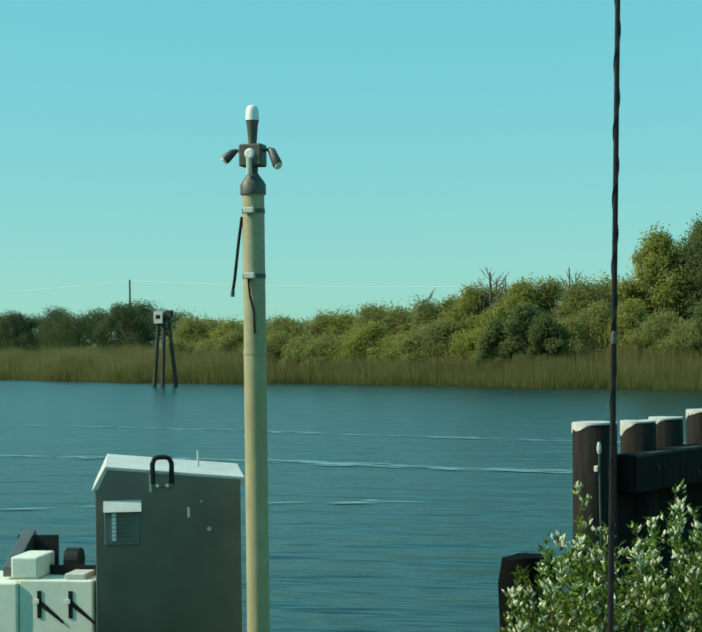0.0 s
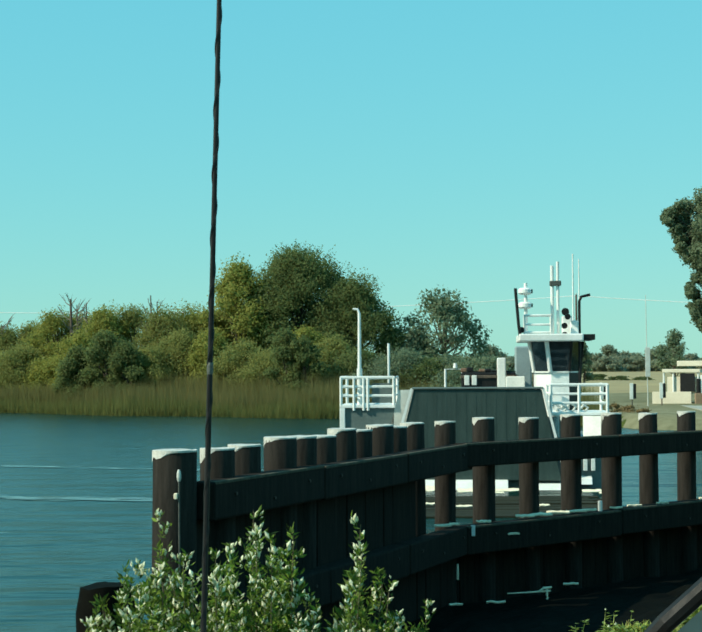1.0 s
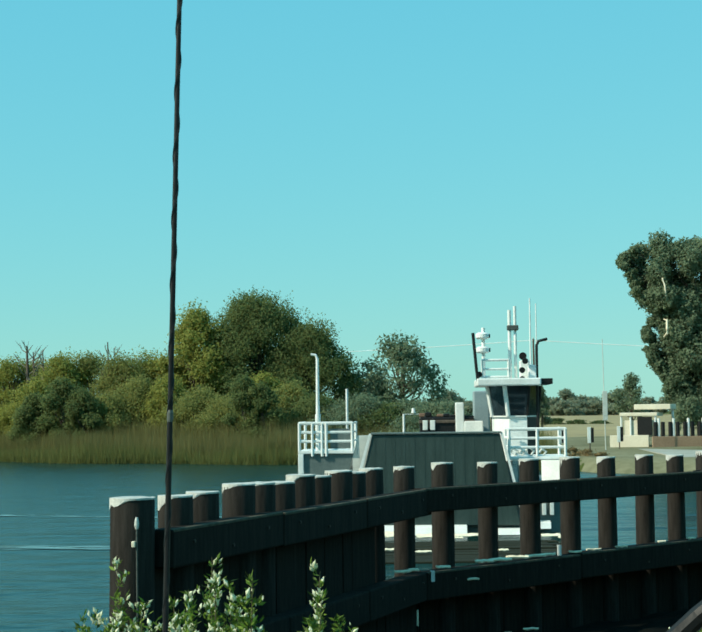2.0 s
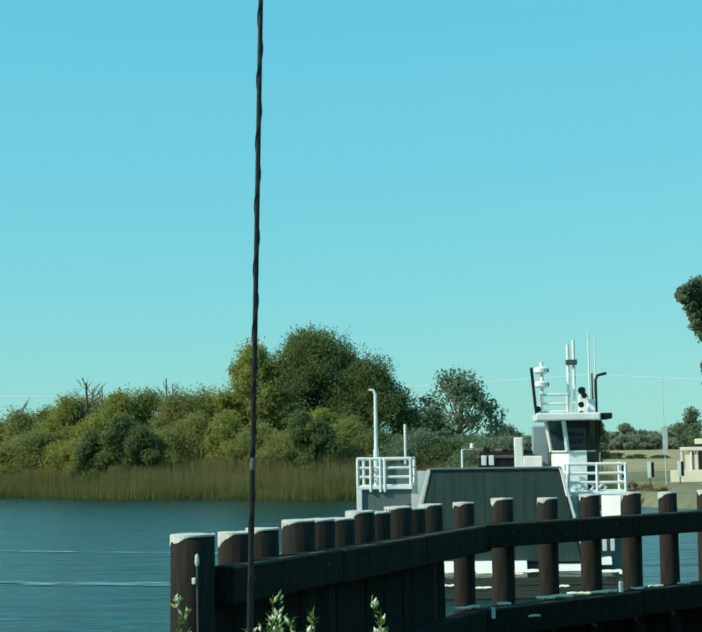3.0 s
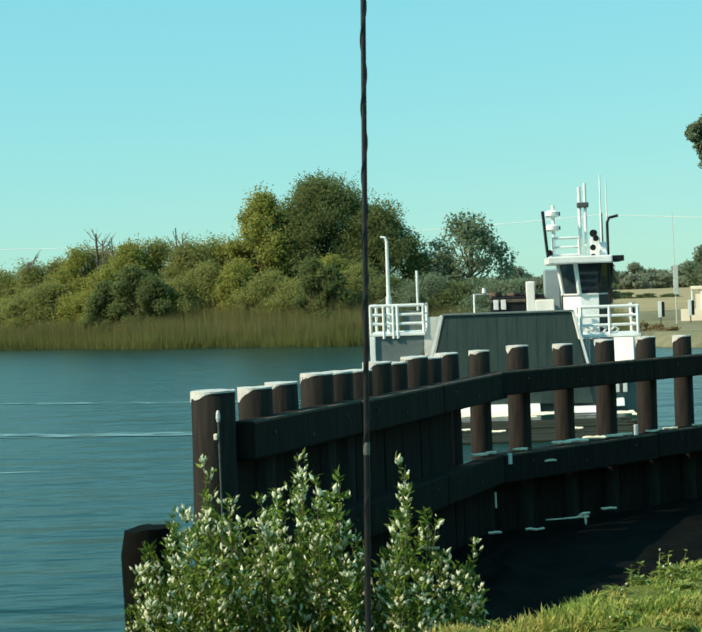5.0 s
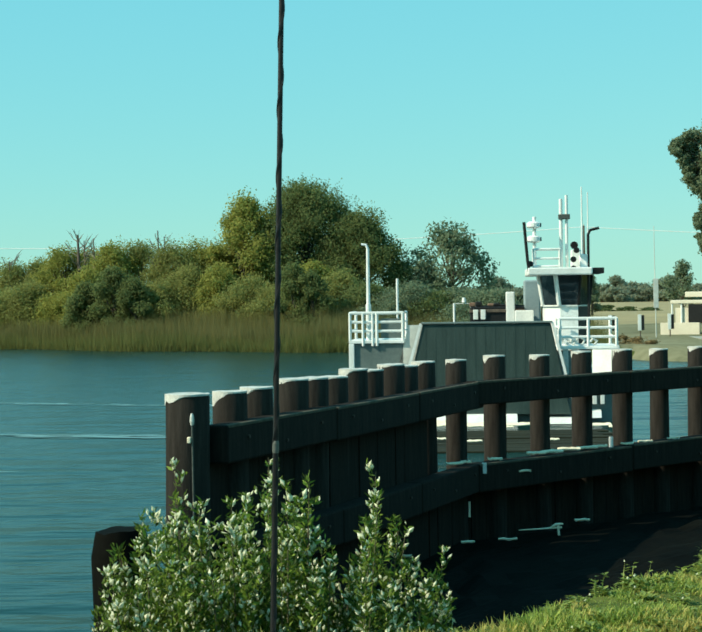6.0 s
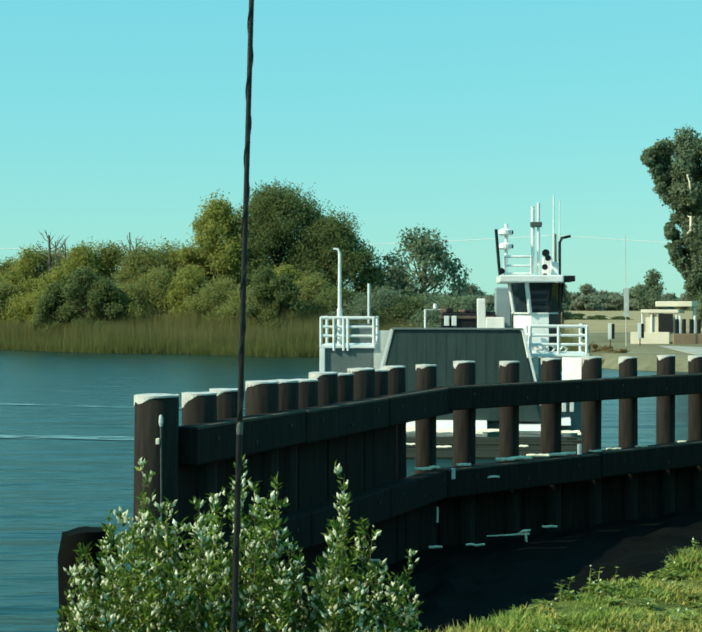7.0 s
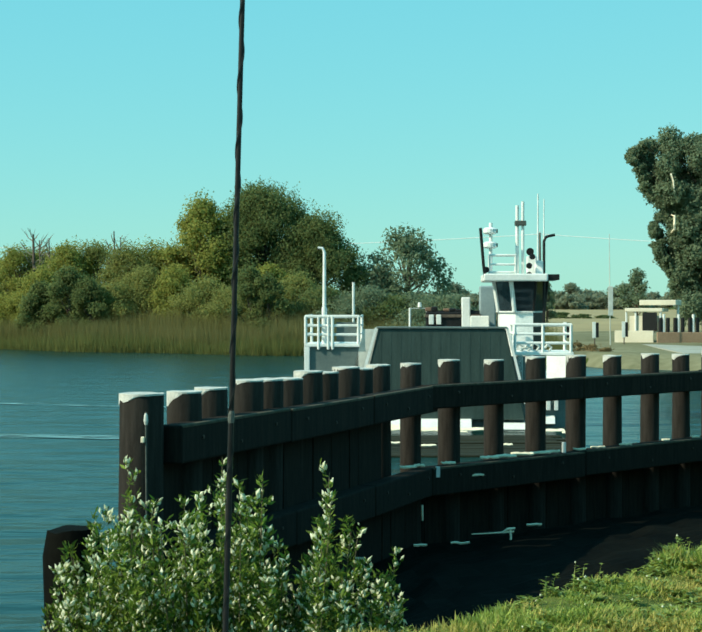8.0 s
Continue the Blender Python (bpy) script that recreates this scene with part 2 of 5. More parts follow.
def tube(bm, points, radii, sides=10, cap=True):
    """A round bar through the points, with a radius at each."""
    pts = [Vector(p) for p in points]
    rings = []
    for i, p in enumerate(pts):
        d = (pts[min(i + 1, len(pts) - 1)] - pts[max(i - 1, 0)]).normalized()
        side = d.cross(Vector((0, 1, 0)) if abs(d.y) < 0.9 else Vector((1, 0, 0))).normalized()
        other = d.cross(side)
        r = radii[i] if isinstance(radii, (list, tuple)) else radii
        rings.append([bm.verts.new(p + r * (math.cos(a) * side + math.sin(a) * other)) for a in (2 * math.pi * k / sides for k in range(sides))])
    for a, b in zip(rings, rings[1:]):
        for k in range(sides):
            bm.faces.new((a[k], a[(k + 1) % sides], b[(k + 1) % sides], b[k]))
    if cap:
        bm.faces.new(rings[0][::-1])
        bm.faces.new(rings[-1])


def tubed(points, radii, sides=10):
    bm = bmesh.new()
    tube(bm, points, radii, sides)
    return bm


def prism(profile, axis, a, b, bevel=0.0):
    """A profile of (u, v) pulled along x or y from a to b."""
    bm = bmesh.new()
    spot = (lambda u, v, w: (w, u, v)) if axis == "x" else (lambda u, v, w: (u, w, v))
    one, two = [bm.verts.new(spot(u, v, a)) for u, v in profile], [bm.verts.new(spot(u, v, b)) for u, v in profile]
    n = len(profile)
    bm.faces.new(one)
    bm.faces.new(two[::-1])
    for i in range(n):
        bm.faces.new((one[i], one[(i + 1) % n], two[(i + 1) % n], two[i]))
    if bevel:
        bmesh.ops.bevel(bm, geom=bm.edges[:], offset=bevel, segments=2, affect="EDGES", profile=0.5)
    return bm


def raw_mesh(name, verts, faces, material, parent=None, label=""):
    me = bpy.data.meshes.new(name)
    me.from_pydata(verts, [], faces)
    me.materials.append(material)
    ob = new(name, me)
    if parent:
        ob.parent = parent
    if label:
        tagged(ob, label)
    return ob


# ---- ground and water ----
def step(a, b, v):
    v = min(1.0, max(0.0, (v - a) / (b - a)))
    return v * v * (3 - 2 * v)


def crest(x):
    """Where the top of the near bank ends, by x."""
    s = max(0.0, min(1.72, x - 0.3))
    return 6.7 + 0.85 * s + 0.35 * s * s + 1.9 * max(0.0, x - 2.02) - 0.02 * min(0.0, x + 6)


def far_shore(x):
    apron = min(1.0, max(0.0, (x - 9.0) / 8.0))
    return 124 - 0.58 * x + 2.0 * math.sin(x * 0.11) + 1.0 * math.sin(x * 0.37 + 1) - 22 * apron * apron * (3 - 2 * apron)


def ground_z(x, y):
    bump = 0.05 * noise.noise(Vector((x * 0.7, y * 0.7, 0)))
    bump += 0.05 * noise.noise(Vector((x * 1.5, y * 1.5, 6))) * step(-1.5, 0.2, x)
    near = 2.6 - (0.62 + 0.5 * step(0.6, 2.0, x)) * max(0.0, y - crest(x)) + bump
    pad = step(2.6, 1.2, math.hypot((x + 3.5) / 1.3, y - 8.4))
    near = near + pad * max(0.0, 1.75 - near)
    d = y - far_shore(x)
    far = -2.0 + 2.7 * step(-4, 8, d) + 0.4 * step(20, 60, d) - 0.35 * step(11, 18, x) * step(10, 25, d) * step(100, 50, d) + 0.25 * noise.noise(Vector((x * 0.03, y * 0.03, 2))) * step(130, 60, d)
    return max(-2.0, near, far)


def spaced(*runs):
    out = []
    for a, b, n in runs:
        out += [a + (b - a) * i / n for i in range(n)]
    return out + [runs[-1][1]]


xs = spaced((-3000, -300, 8), (-300, -20, 40), (-20, -1, 46), (-1, 4, 34), (4, 20, 36), (20, 160, 30), (160, 3000, 8))
ys = spaced((-2500, -60, 6), (-60, 2, 20), (2, 26, 90), (26, 90, 12), (90, 240, 60), (240, 4500, 10))
grid = [(x, y, ground_z(x, y)) for y in ys for x in xs]
nx = len(xs)
quads = [(j * nx + i, j * nx + i + 1, (j + 1) * nx + i + 1, (j + 1) * nx + i) for j in range(len(ys) - 1) for i in range(nx - 1)]
ground = raw_mesh("ground", grid, quads, M_GRASS_SOIL)
ground.data.polygons.foreach_set("use_smooth", [True] * len(quads))
tagged(ground, "grassy levee banks with bare soil on both shores", "ground", kind="structure")
water = raw_mesh("water", [(-3000, -200, 0), (3000, -200, 0), (3000, 1500, 0), (-3000, 1500, 0)], [(0, 1, 2, 3)], M_WATER)
tagged(water, "rippled teal river water under a clear sky", "water", kind="structure")

# ---- timber pile wall ----
PILE_TOP = 3.07
LEG_A, BEND, LEG_B = Vector((-2.2, 16.7, 0)), Vector((0.92, 25.0, 0)), Vector((9.3, 33.3, 0))


def pile(name, x, y, top, r, lean=(0, 0), label="dark creosoted round timber pile with a painted sunlit top", group="piles of the timber wall"):
    ob = thing(name, pose(x, y, -1.6), label, "pile", group)
    seed = x * 3.1 + y
    bm = bmesh.new()
    pts, radii = [], []
    for k in range(9):
        f = k / 8
        z = (top + 1.6 - 0.03) * f
        pts.append((lean[0] * f + 0.012 * math.sin(seed + 3 * f), lean[1] * f + 0.012 * math.cos(seed * 2 + 4 * f), z))
        radii.append(r * (1.06 - 0.06 * f) * (1 + 0.02 * math.sin(seed * 5 + 7 * f)))
    pts.append((pts[-1][0], pts[-1][1], pts[-1][2] + 0.03))
    radii.append(r * 0.94)
    tube(bm, pts, radii, 20)
    part("shaft", bm, M_PILE, ob, smooth=True)
    tx, ty, tz = pts[-1]
    cap = bmesh.new()
    tube(cap, [(tx, ty, tz - 0.015), (tx, ty, tz + 0.003), (tx, ty, tz + 0.006)], [r * 1.02, r * 1.02, r * 0.97], 24)
    # the pale skirt runs down the left, painting the sunlit flank
    for v in cap.verts:
        if v.co.z < tz - 0.008:
            sunward = max(0.0, (tx - v.co.x) / r - 0.1)
            v.co.z -= 0.16 * sunward * max(0.1, 0.55 + 0.9 * noise.noise(Vector((seed, v.co.y * 14, v.co.x * 14))))
        else:
            v.co.z += 0.010 * noise.noise(Vector((v.co.x * 9 + seed, v.co.y * 9, 0)))
    part("cap", cap, M_PILE_SUNLIT, ob, "pale cap painting the sunlit pile top")
    return ob


pile("timber_pile", -2.19, 16.55, PILE_TOP, 0.235, label="thick dark timber pile at the end of the wall")
rng = random.Random(4)
for x, y in ((-1.84, 17.4), (-1.60, 18.2), (-1.24, 18.95), (-1.03, 19.6), (-0.82, 20.5), (-0.57, 21.4), (-0.35, 22.2), (-0.08, 23.0), (0.12, 23.6), (0.42, 24.3)):
    pile("timber_pile", x, y + rng.uniform(-0.05, 0.05), PILE_TOP + rng.uniform(-0.03, 0.04), 0.190 * rng.uniform(0.96, 1.06))
for x, y in ((0.95, 24.98), (1.58, 25.7), (2.40, 26.5), (3.16, 27.21), (3.99, 28.04), (4.74, 28.78), (5.60, 29.63), (6.31, 30.33), (7.05, 31.07), (7.8, 31.8), (8.5, 32.5), (9.25, 33.25)):
    pile("timber_pile", x, y, PILE_TOP + rng.uniform(-0.03, 0.04), 0.17 * rng.uniform(0.95, 1.06))


def beam_between(name, a, b, side, z0, z1, depth, material, label, pieces, category="beam", edged=True):
    """Square timbers end to end along a-b, on the side of the line facing the camera, with bolt heads."""
    d = b - a
    length, angle = d.length, math.atan2(d.y, d.x)
    ob = thing(name, Matrix.Translation((a.x, a.y, 0)) @ Matrix.Rotation(angle, 4, "Z"), label, category)
    w = length / pieces
    for i in range(pieces):
        dz, dy = rng.uniform(-0.012, 0.012), rng.uniform(0, 0.02)
        bm = boxed(i * w + 0.006, (i + 1) * w - 0.006, -side - depth - dy, -side, z0 + dz, z1 + dz, bevel=0.025)
        timber = part("timber", bm, material, ob)
        # paler strip paints sunlight along the upper edge of the timber
        if edged:
            part("sunlit_edge", boxed(i * w + 0.03, (i + 1) * w - 0.03, -side - depth - dy - 0.004, -side - depth - dy + 0.07, z1 + dz - 0.030, z1 + dz + 0.003, bevel=0.008), M_GREYWOOD, timber, "pale strip painting the sunlit upper edge")
        for k in range(3):
            x = (i + (k + 0.5) / 3) * w
            z = z0 + (z1 - z0) * (0.35 if k % 2 else 0.65)
            part("bolt", tubed([(x, -side - depth - dy - 0.02, z), (x, -side - depth - dy, z)], 0.02, 8), M_BOLT, timber)
    return ob


down_a, down_b = (BEND - LEG_A).normalized(), (LEG_B - BEND).normalized()
beam_between("waler", LEG_A + down_a * 0.05, BEND + down_a * 0.15, 0.17, 2.31, 2.72, 0.26, M_TIMBER, "heavy dark upper waler bolted along the piles", 3)
beam_between("waler", BEND, LEG_B + down_b * 4, 0.18, 2.37, 2.74, 0.26, M_TIMBER, "heavy dark upper waler bolted along the open piles", 4)
beam_between("waler", LEG_A + down_a * 0.3, BEND + down_a * 0.1, 0.17, 1.02, 1.46, 0.26, M_TIMBER, "heavy dark lower waler along the closed piles", 3, edged=False)
beam_between("waler", BEND, LEG_B + down_b * 4, 0.18, 1.02, 1.46, 0.30, M_TIMBER, "heavy dark lower waler with a sunlit edge painted on", 4)
for a, b, z1, n, back in ((LEG_A, LEG_A.lerp(BEND, 0.80), 2.45, 21, 0.0), (LEG_A.lerp(BEND, 0.805), BEND, 1.12, 5, 0.0), (BEND, LEG_B, 1.12, 34, 0.17)):
    d = b - a
    wall = thing("timber_sheeting", Matrix.Translation((a.x, a.y, 0)) @ Matrix.Rotation(math.atan2(d.y, d.x), 4, "Z"), "dark vertical timber sheeting between the piles", "sheeting")
    for i in range(n):
        w = d.length / n
        part("plank", boxed(i * w + 0.006, (i + 1) * w - 0.006, back - 0.16 - rng.uniform(0, 0.02), back - 0.08, -1.5, z1 + rng.uniform(-0.03, 0.02)), M_TIMBER, wall)

# near-black mud sheet, added to put the shade of this corner into colour
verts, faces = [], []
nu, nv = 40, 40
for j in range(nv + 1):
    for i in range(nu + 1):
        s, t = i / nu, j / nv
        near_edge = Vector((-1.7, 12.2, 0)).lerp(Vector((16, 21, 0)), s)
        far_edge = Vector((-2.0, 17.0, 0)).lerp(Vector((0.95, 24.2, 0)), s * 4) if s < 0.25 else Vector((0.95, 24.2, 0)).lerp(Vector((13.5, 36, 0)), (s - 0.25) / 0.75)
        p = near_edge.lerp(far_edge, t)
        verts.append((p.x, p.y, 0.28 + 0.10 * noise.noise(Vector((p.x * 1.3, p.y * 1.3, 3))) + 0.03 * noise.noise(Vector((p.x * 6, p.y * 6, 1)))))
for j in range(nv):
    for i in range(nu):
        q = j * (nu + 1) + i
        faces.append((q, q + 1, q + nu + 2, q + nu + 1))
mud = raw_mesh("shaded_mud_sheet", verts, faces, M_SHADE_BLACK)
tagged(mud, "near-black mud sheet with the wall shade in its colour", "mud", kind="structure")


def broken_stub(x, y, top, r, lean):
    """A short pile whose top has rotted to an uneven, dark edge."""
    ob = thing("broken_pile", pose(x, y, -1.6), "short broken black pile standing in the water", "pile")
    bm = bmesh.new()
    h = top + 1.6
    tube(bm, [(lean, 0, 0), (lean * 0.5, 0, h * 0.5), (0.01, 0, h * 0.93), (0, 0, h)], [r * 1.05, r, r * 0.98, r * 0.8], 18)
    for v in bm.verts:
        if v.co.z > h * 0.98:
            v.co.z += 0.04 * noise.noise(v.co * 6)
    # shares the near-black used for the shaded mud
    part("shaft", bm, M_SHADE_BLACK, ob, smooth=True)
    return ob


broken_stub(-2.66, 15.1, 1.86, 0.30, 0.12)
broken_stub(-2.62, 14.6, 1.02, 0.22, 0.05)

# ---- ferry ----
FX, FY, FROT, FSIZE = 2.84, 51.4, -3.0, 0.886


def rail_box(parent, x0, x1, y0, y1, z0, height, bars=3):
    """Pipe railing round a small platform."""
    for x, y in ((x0, y0), ((x0 + x1) / 2, y0), (x1, y0), (x0, y1), (x1, y1)):
        part("rail_post", tubed([(x, y, z0), (x, y, z0 + height)], 0.055, 8), M_WHITE, parent)
    for k in range(1, bars + 1):
        z = z0 + height * k / bars
        part("rail_bar", tubed([(x0, y1, z), (x0, y0, z), (x1, y0, z), (x1, y1, z)], 0.05 if k < bars else 0.06, 8), M_WHITE, parent)


def column(plan, z0, z1, top=None):
    """An upright block on a many-sided plan, with another outline at its top if given."""
    bm = bmesh.new()
    low = [bm.verts.new((x, y, z0)) for x, y in plan]
    high = [bm.verts.new((x, y, z1)) for x, y in (top or plan)]
    for k in range(len(plan)):
        bm.faces.new((low[k - 1], low[k], high[k], high[k - 1]))
    bm.faces.new(low)
    bm.faces.new(high)
    return bm


def ferry():
    ob = thing("ferry", pose(FX, FY, 0.456, 0, 0, FROT) @ Matrix.Scale(FSIZE, 4), "white double-ended car ferry with a raised dark ramp", "ferry")
    part("hull", prism([(-4.9, 0.9), (-4.6, -1.3), (4.6, -1.3), (4.9, 0.9)], "y", 0.2, 21, 0.05), M_GREYSTEEL, ob)
    part("deck", boxed(-4.9, 4.9, 0.4, 21, 0.9, 1.0), M_DECK, ob)
    # raised ramp, leaning back a little
    ramp = part("ramp", prism([(-3.0, -0.2), (-2.2, 3.12), (2.45, 3.12), (3.15, -0.2)], "y", -0.25, 0.0, 0.03), M_RAMP, ob, "dark raised loading ramp with ribs")
    for i in range(13):
        x = -2.1 + 0.36 * i
        part("rib", boxed(x - 0.02, x + 0.02, -0.256, -0.25, 0.0, 3.02), M_RAMP, ramp)
    part("ramp_edge", boxed(-2.25, 2.5, -0.32, 0.06, 3.125, 3.2, bevel=0.02), M_GREYSTEEL, ramp, "paler upper edge of the ramp")
    part("ramp_side", prism([(-2.32, 3.16), (-2.22, 3.16), (-2.98, 0.4), (-3.10, 0.4)], "y", -0.3, 0.02), M_WHITE, ramp)
    part("ramp_side", prism([(2.47, 3.16), (2.55, 3.16), (3.22, 0.4), (3.12, 0.4)], "y", -0.3, 0.02), M_WHITE, ramp)
    part("wing_plate", prism([(-3.3, 0.9), (-2.75, 3.1), (-2.1, 3.1), (-2.1, 0.9)], "y", 0.3, 0.42), M_CABTOP, ob, "pale plate beside the ramp")
    part("wing_plate", boxed(2.6, 3.3, 0.3, 0.42, 0.9, 2.1), M_GREYSTEEL, ob)
    part("ramp_lip", prism([(-0.95, -0.5), (-0.92, -0.42), (-0.5, -0.16), (0.1, -0.16), (0.1, -0.5)], "x", -3.1, 1.2, 0.02), M_WHITE, ramp, "white lip at the foot of the ramp")
    part("ramp_lip", prism([(-0.95, -0.5), (-0.92, -0.46), (-0.5, -0.3), (0.1, -0.3), (0.1, -0.5)], "x", 2.3, 3.4, 0.02), M_WHITE, ramp)
    # left platform and its bulwark
    left = part("platform", boxed(-4.95, -2.9, 0.2, 3.2, 2.44, 2.56, bevel=0.02), M_WHITE, ob)
    part("bulwark", boxed(-4.75, -2.95, 0.3, 3.0, 0.9, 2.44), M_GREYSTEEL, ob)
    part("corner_post", boxed(-4.95, -4.75, 0.2, 0.45, 0.6, 2.44, bevel=0.02), M_WHITE, ob)
    for x in (-4.42, -4.06, -3.9):
        part("rail_picket", tubed([(x, 0.22, 2.35), (x, 0.22, 3.54)], 0.05, 8), M_WHITE, left)
    part("rail_panel", boxed(-3.8, -3.05, 0.9, 0.94, 2.62, 3.35), M_GREYSTEEL, left)
    rail_box(left, -4.9, -2.95, 0.25, 3.1, 2.56, 1.0)
    part("light_mast", tubed([(-4.24, 0.7, 2.5), (-4.24, 0.7, 5.95), (-4.3, 0.7, 6.1), (-4.48, 0.7, 6.12)], [0.085, 0.055, 0.045, 0.04], 10), M_WHITE, ob)
    part("mast_foot", tubed([(-4.24, 0.7, 2.5), (-4.24, 0.7, 3.9)], 0.1, 10), M_WHITE, ob)
    part("light_mast", tubed([(-3.4, 5.5, 0.95), (-3.4, 5.5, 4.9)], 0.05, 8), M_WHITE, ob)
    # right platform
    right = part("platform", boxed(2.75, 4.95, 0.2, 3.2, 2.14, 2.26, bevel=0.02), M_WHITE, ob)
    rail_box(right, 2.8, 4.85, 0.25, 3.1, 2.26, 1.0)
    part("winch_box", column([(3.95, 0.15), (4.60, -0.42), (4.74, -0.3), (4.78, 0.15)], 1.15, 2.13), M_WHITE, ob)
    for x in (4.02, 4.3):
        part("fender_leg", prism([(x - 0.08, 0.15), (x - 0.08, 1.1), (x + 0.06, 1.1), (x + 0.06, 0.15)], "y", -0.12, 0.10, 0.01), M_WHITE, ob)
    for x, z, s in ((3.05, 2.40, 0.14), (3.32, 2.36, 0.10), (3.62, 2.42, 0.16), (4.1, 2.38, 0.12)):
        part("mooring_coil", tubed([(x - s, 1.4, z), (x - s * 0.3, 1.35, z + s), (x + s, 1.4, z + 0.02), (x + 0.2 * s, 1.3, z - s)], 0.05, 8), M_CABTOP, right)
    part("side_strake", prism([(-0.2, -0.35), (-0.1, -0.12), (0.19, -0.05), (0.19, -0.35)], "x", 3.6, 4.25, 0.02), M_WHITE, ob, "white strake on the hull")
    part("corner_post", boxed(2.9, 3.1, 0.3, 0.5, 0.9, 2.14), M_WHITE, ob)
    # pilot house
    plan = [(2.42, 4.2), (2.98, 3.4), (3.66, 3.4), (4.12, 4.3), (4.12, 6.2), (2.42, 6.2)]
    sill = [(2.36, 4.2), (2.94, 3.36), (3.68, 3.36), (4.16, 4.28), (4.16, 6.2), (2.36, 6.2)]
    eaves = [(2.18, 4.05), (2.80, 3.12), (3.76, 3.12), (4.26, 4.1), (4.26, 6.3), (2.18, 6.3)]
    house = part("pilot_house", column(plan, 1.0, 3.75), M_WHITE, ob)
    part("window_band", column(sill, 3.752, 4.90, eaves), M_WINDOW, house, "dark pilot house windows")
    for k in range(5):
        (x0, y0), (x1, y1) = sill[k], eaves[k]
        part("mullion", tubed([(x0, y0 - 0.02, 3.75), (x1, y1 - 0.02, 4.90)], 0.085 if k < 2 else 0.05, 8), M_WHITE if k < 2 else M_BLACK, house)
    part("window_sill", column([(x - 0.03, y - 0.03) for x, y in sill], 3.70, 3.749), M_WHITE, house)
    # black panel puts the shade of the right-hand facet into colour
    part("door_shade", column([(3.69, 3.40), (4.145, 4.29), (4.13, 4.31), (3.67, 3.42)], 1.1, 3.69), M_BLACK, house)
    part("roof", boxed(1.74, 4.2, 2.8, 6.7, 4.902, 5.19, bevel=0.05), M_WHITE, house)
    part("leaning_rod", tubed([(1.80, 3.0, 5.0), (1.74, 3.0, 5.5), (1.62, 3.0, 6.95)], 0.06, 8), M_BLACK, house)
    part("visor", boxed(4.203, 4.65, 3.0, 6.0, 4.95, 5.17, bevel=0.02), M_BLACK, house)
    gallery = part("roof_rail", tubed([(1.95, 3.2, 5.9), (3.0, 3.2, 5.9)], 0.05, 8), M_WHITE, house)
    for z in (5.25, 5.55):
        part("bar", tubed([(1.95, 3.2, z), (3.0, 3.2, z)], 0.045, 8), M_WHITE, gallery)
    for x in (1.97, 2.98):
        part("post", tubed([(x, 3.2, 5.0), (x, 3.2, 5.92)], 0.05, 8), M_WHITE, gallery)
    radar = part("radar_mast", tubed([(2.05, 4.0, 5.0), (2.05, 4.0, 7.2)], 0.07, 10), M_WHITE, house)
    for z in (6.2, 6.75):
        bm = tubed([(2.02, 4.0, z), (2.02, 4.0, z + 0.06), (2.02, 4.0, z + 0.2), (2.02, 4.0, z + 0.26)], [0.2, 0.27, 0.27, 0.18], 16)
        part("radar_drum", bm, M_WHITE, radar)
        part("bracket", boxed(2.1, 2.32, 3.9, 4.1, z + 0.05, z + 0.2, bevel=0.01), M_BLACK, radar)
    twin = part("twin_mast", tubed([(3.1, 4.4, 5.0), (3.1, 4.4, 7.9)], 0.07, 10), M_WHITE, house)
    part("mast_tube", tubed([(3.32, 4.4, 5.0), (3.32, 4.4, 8.05)], 0.06, 10), M_WHITE, twin)
    part("lamp_head", boxed(3.0, 3.45, 4.25, 4.55, 7.1, 7.3, bevel=0.03), M_GALV, twin)
    part("horn_box", boxed(3.45, 3.85, 4.0, 4.5, 5.0, 5.9, bevel=0.05), M_WHITE, house)
    part("search_light", tubed([(3.55, 3.5, 6.05), (3.62, 3.9, 6.1)], [0.15, 0.1], 12), M_BLACK, house)
    part("whip_aerial", tubed([(3.95, 5.0, 5.0), (3.95, 5.0, 8.4)], [0.04, 0.025], 8), M_WHITE, house)
    part("whip_aerial", tubed([(4.2, 5.2, 5.0), (4.2, 5.2, 8.2)], [0.03, 0.02], 8), M_WHITE, house)
    part("goose_neck", tubed([(4.08, 3.4, 3.0), (4.08, 3.4, 6.45), (4.16, 3.4, 6.62), (4.32, 3.4, 6.66), (4.5, 3.4, 6.7)], 0.055, 8), M_BLACK, house)
    for x, z in ((1.85, 5.35), (3.5, 5.15), (3.5, 5.5), (3.62, 5.85)):
        part("deck_lamp", tubed([(x, 3.1, z), (x, 3.22, z), (x, 3.35, z)], [0.11, 0.12, 0.06], 12), M_BLACK, house)
    part("roof_box", boxed(3.75, 4.05, 3.3, 3.9, 5.02, 5.7, bevel=0.04), M_WHITE, house)
    # deck fittings behind the ramp
    vent = part("vent_box", boxed(0.95, 1.3, 6.0, 6.7, 1.0, 4.3, bevel=0.04), M_WHITE, ob)
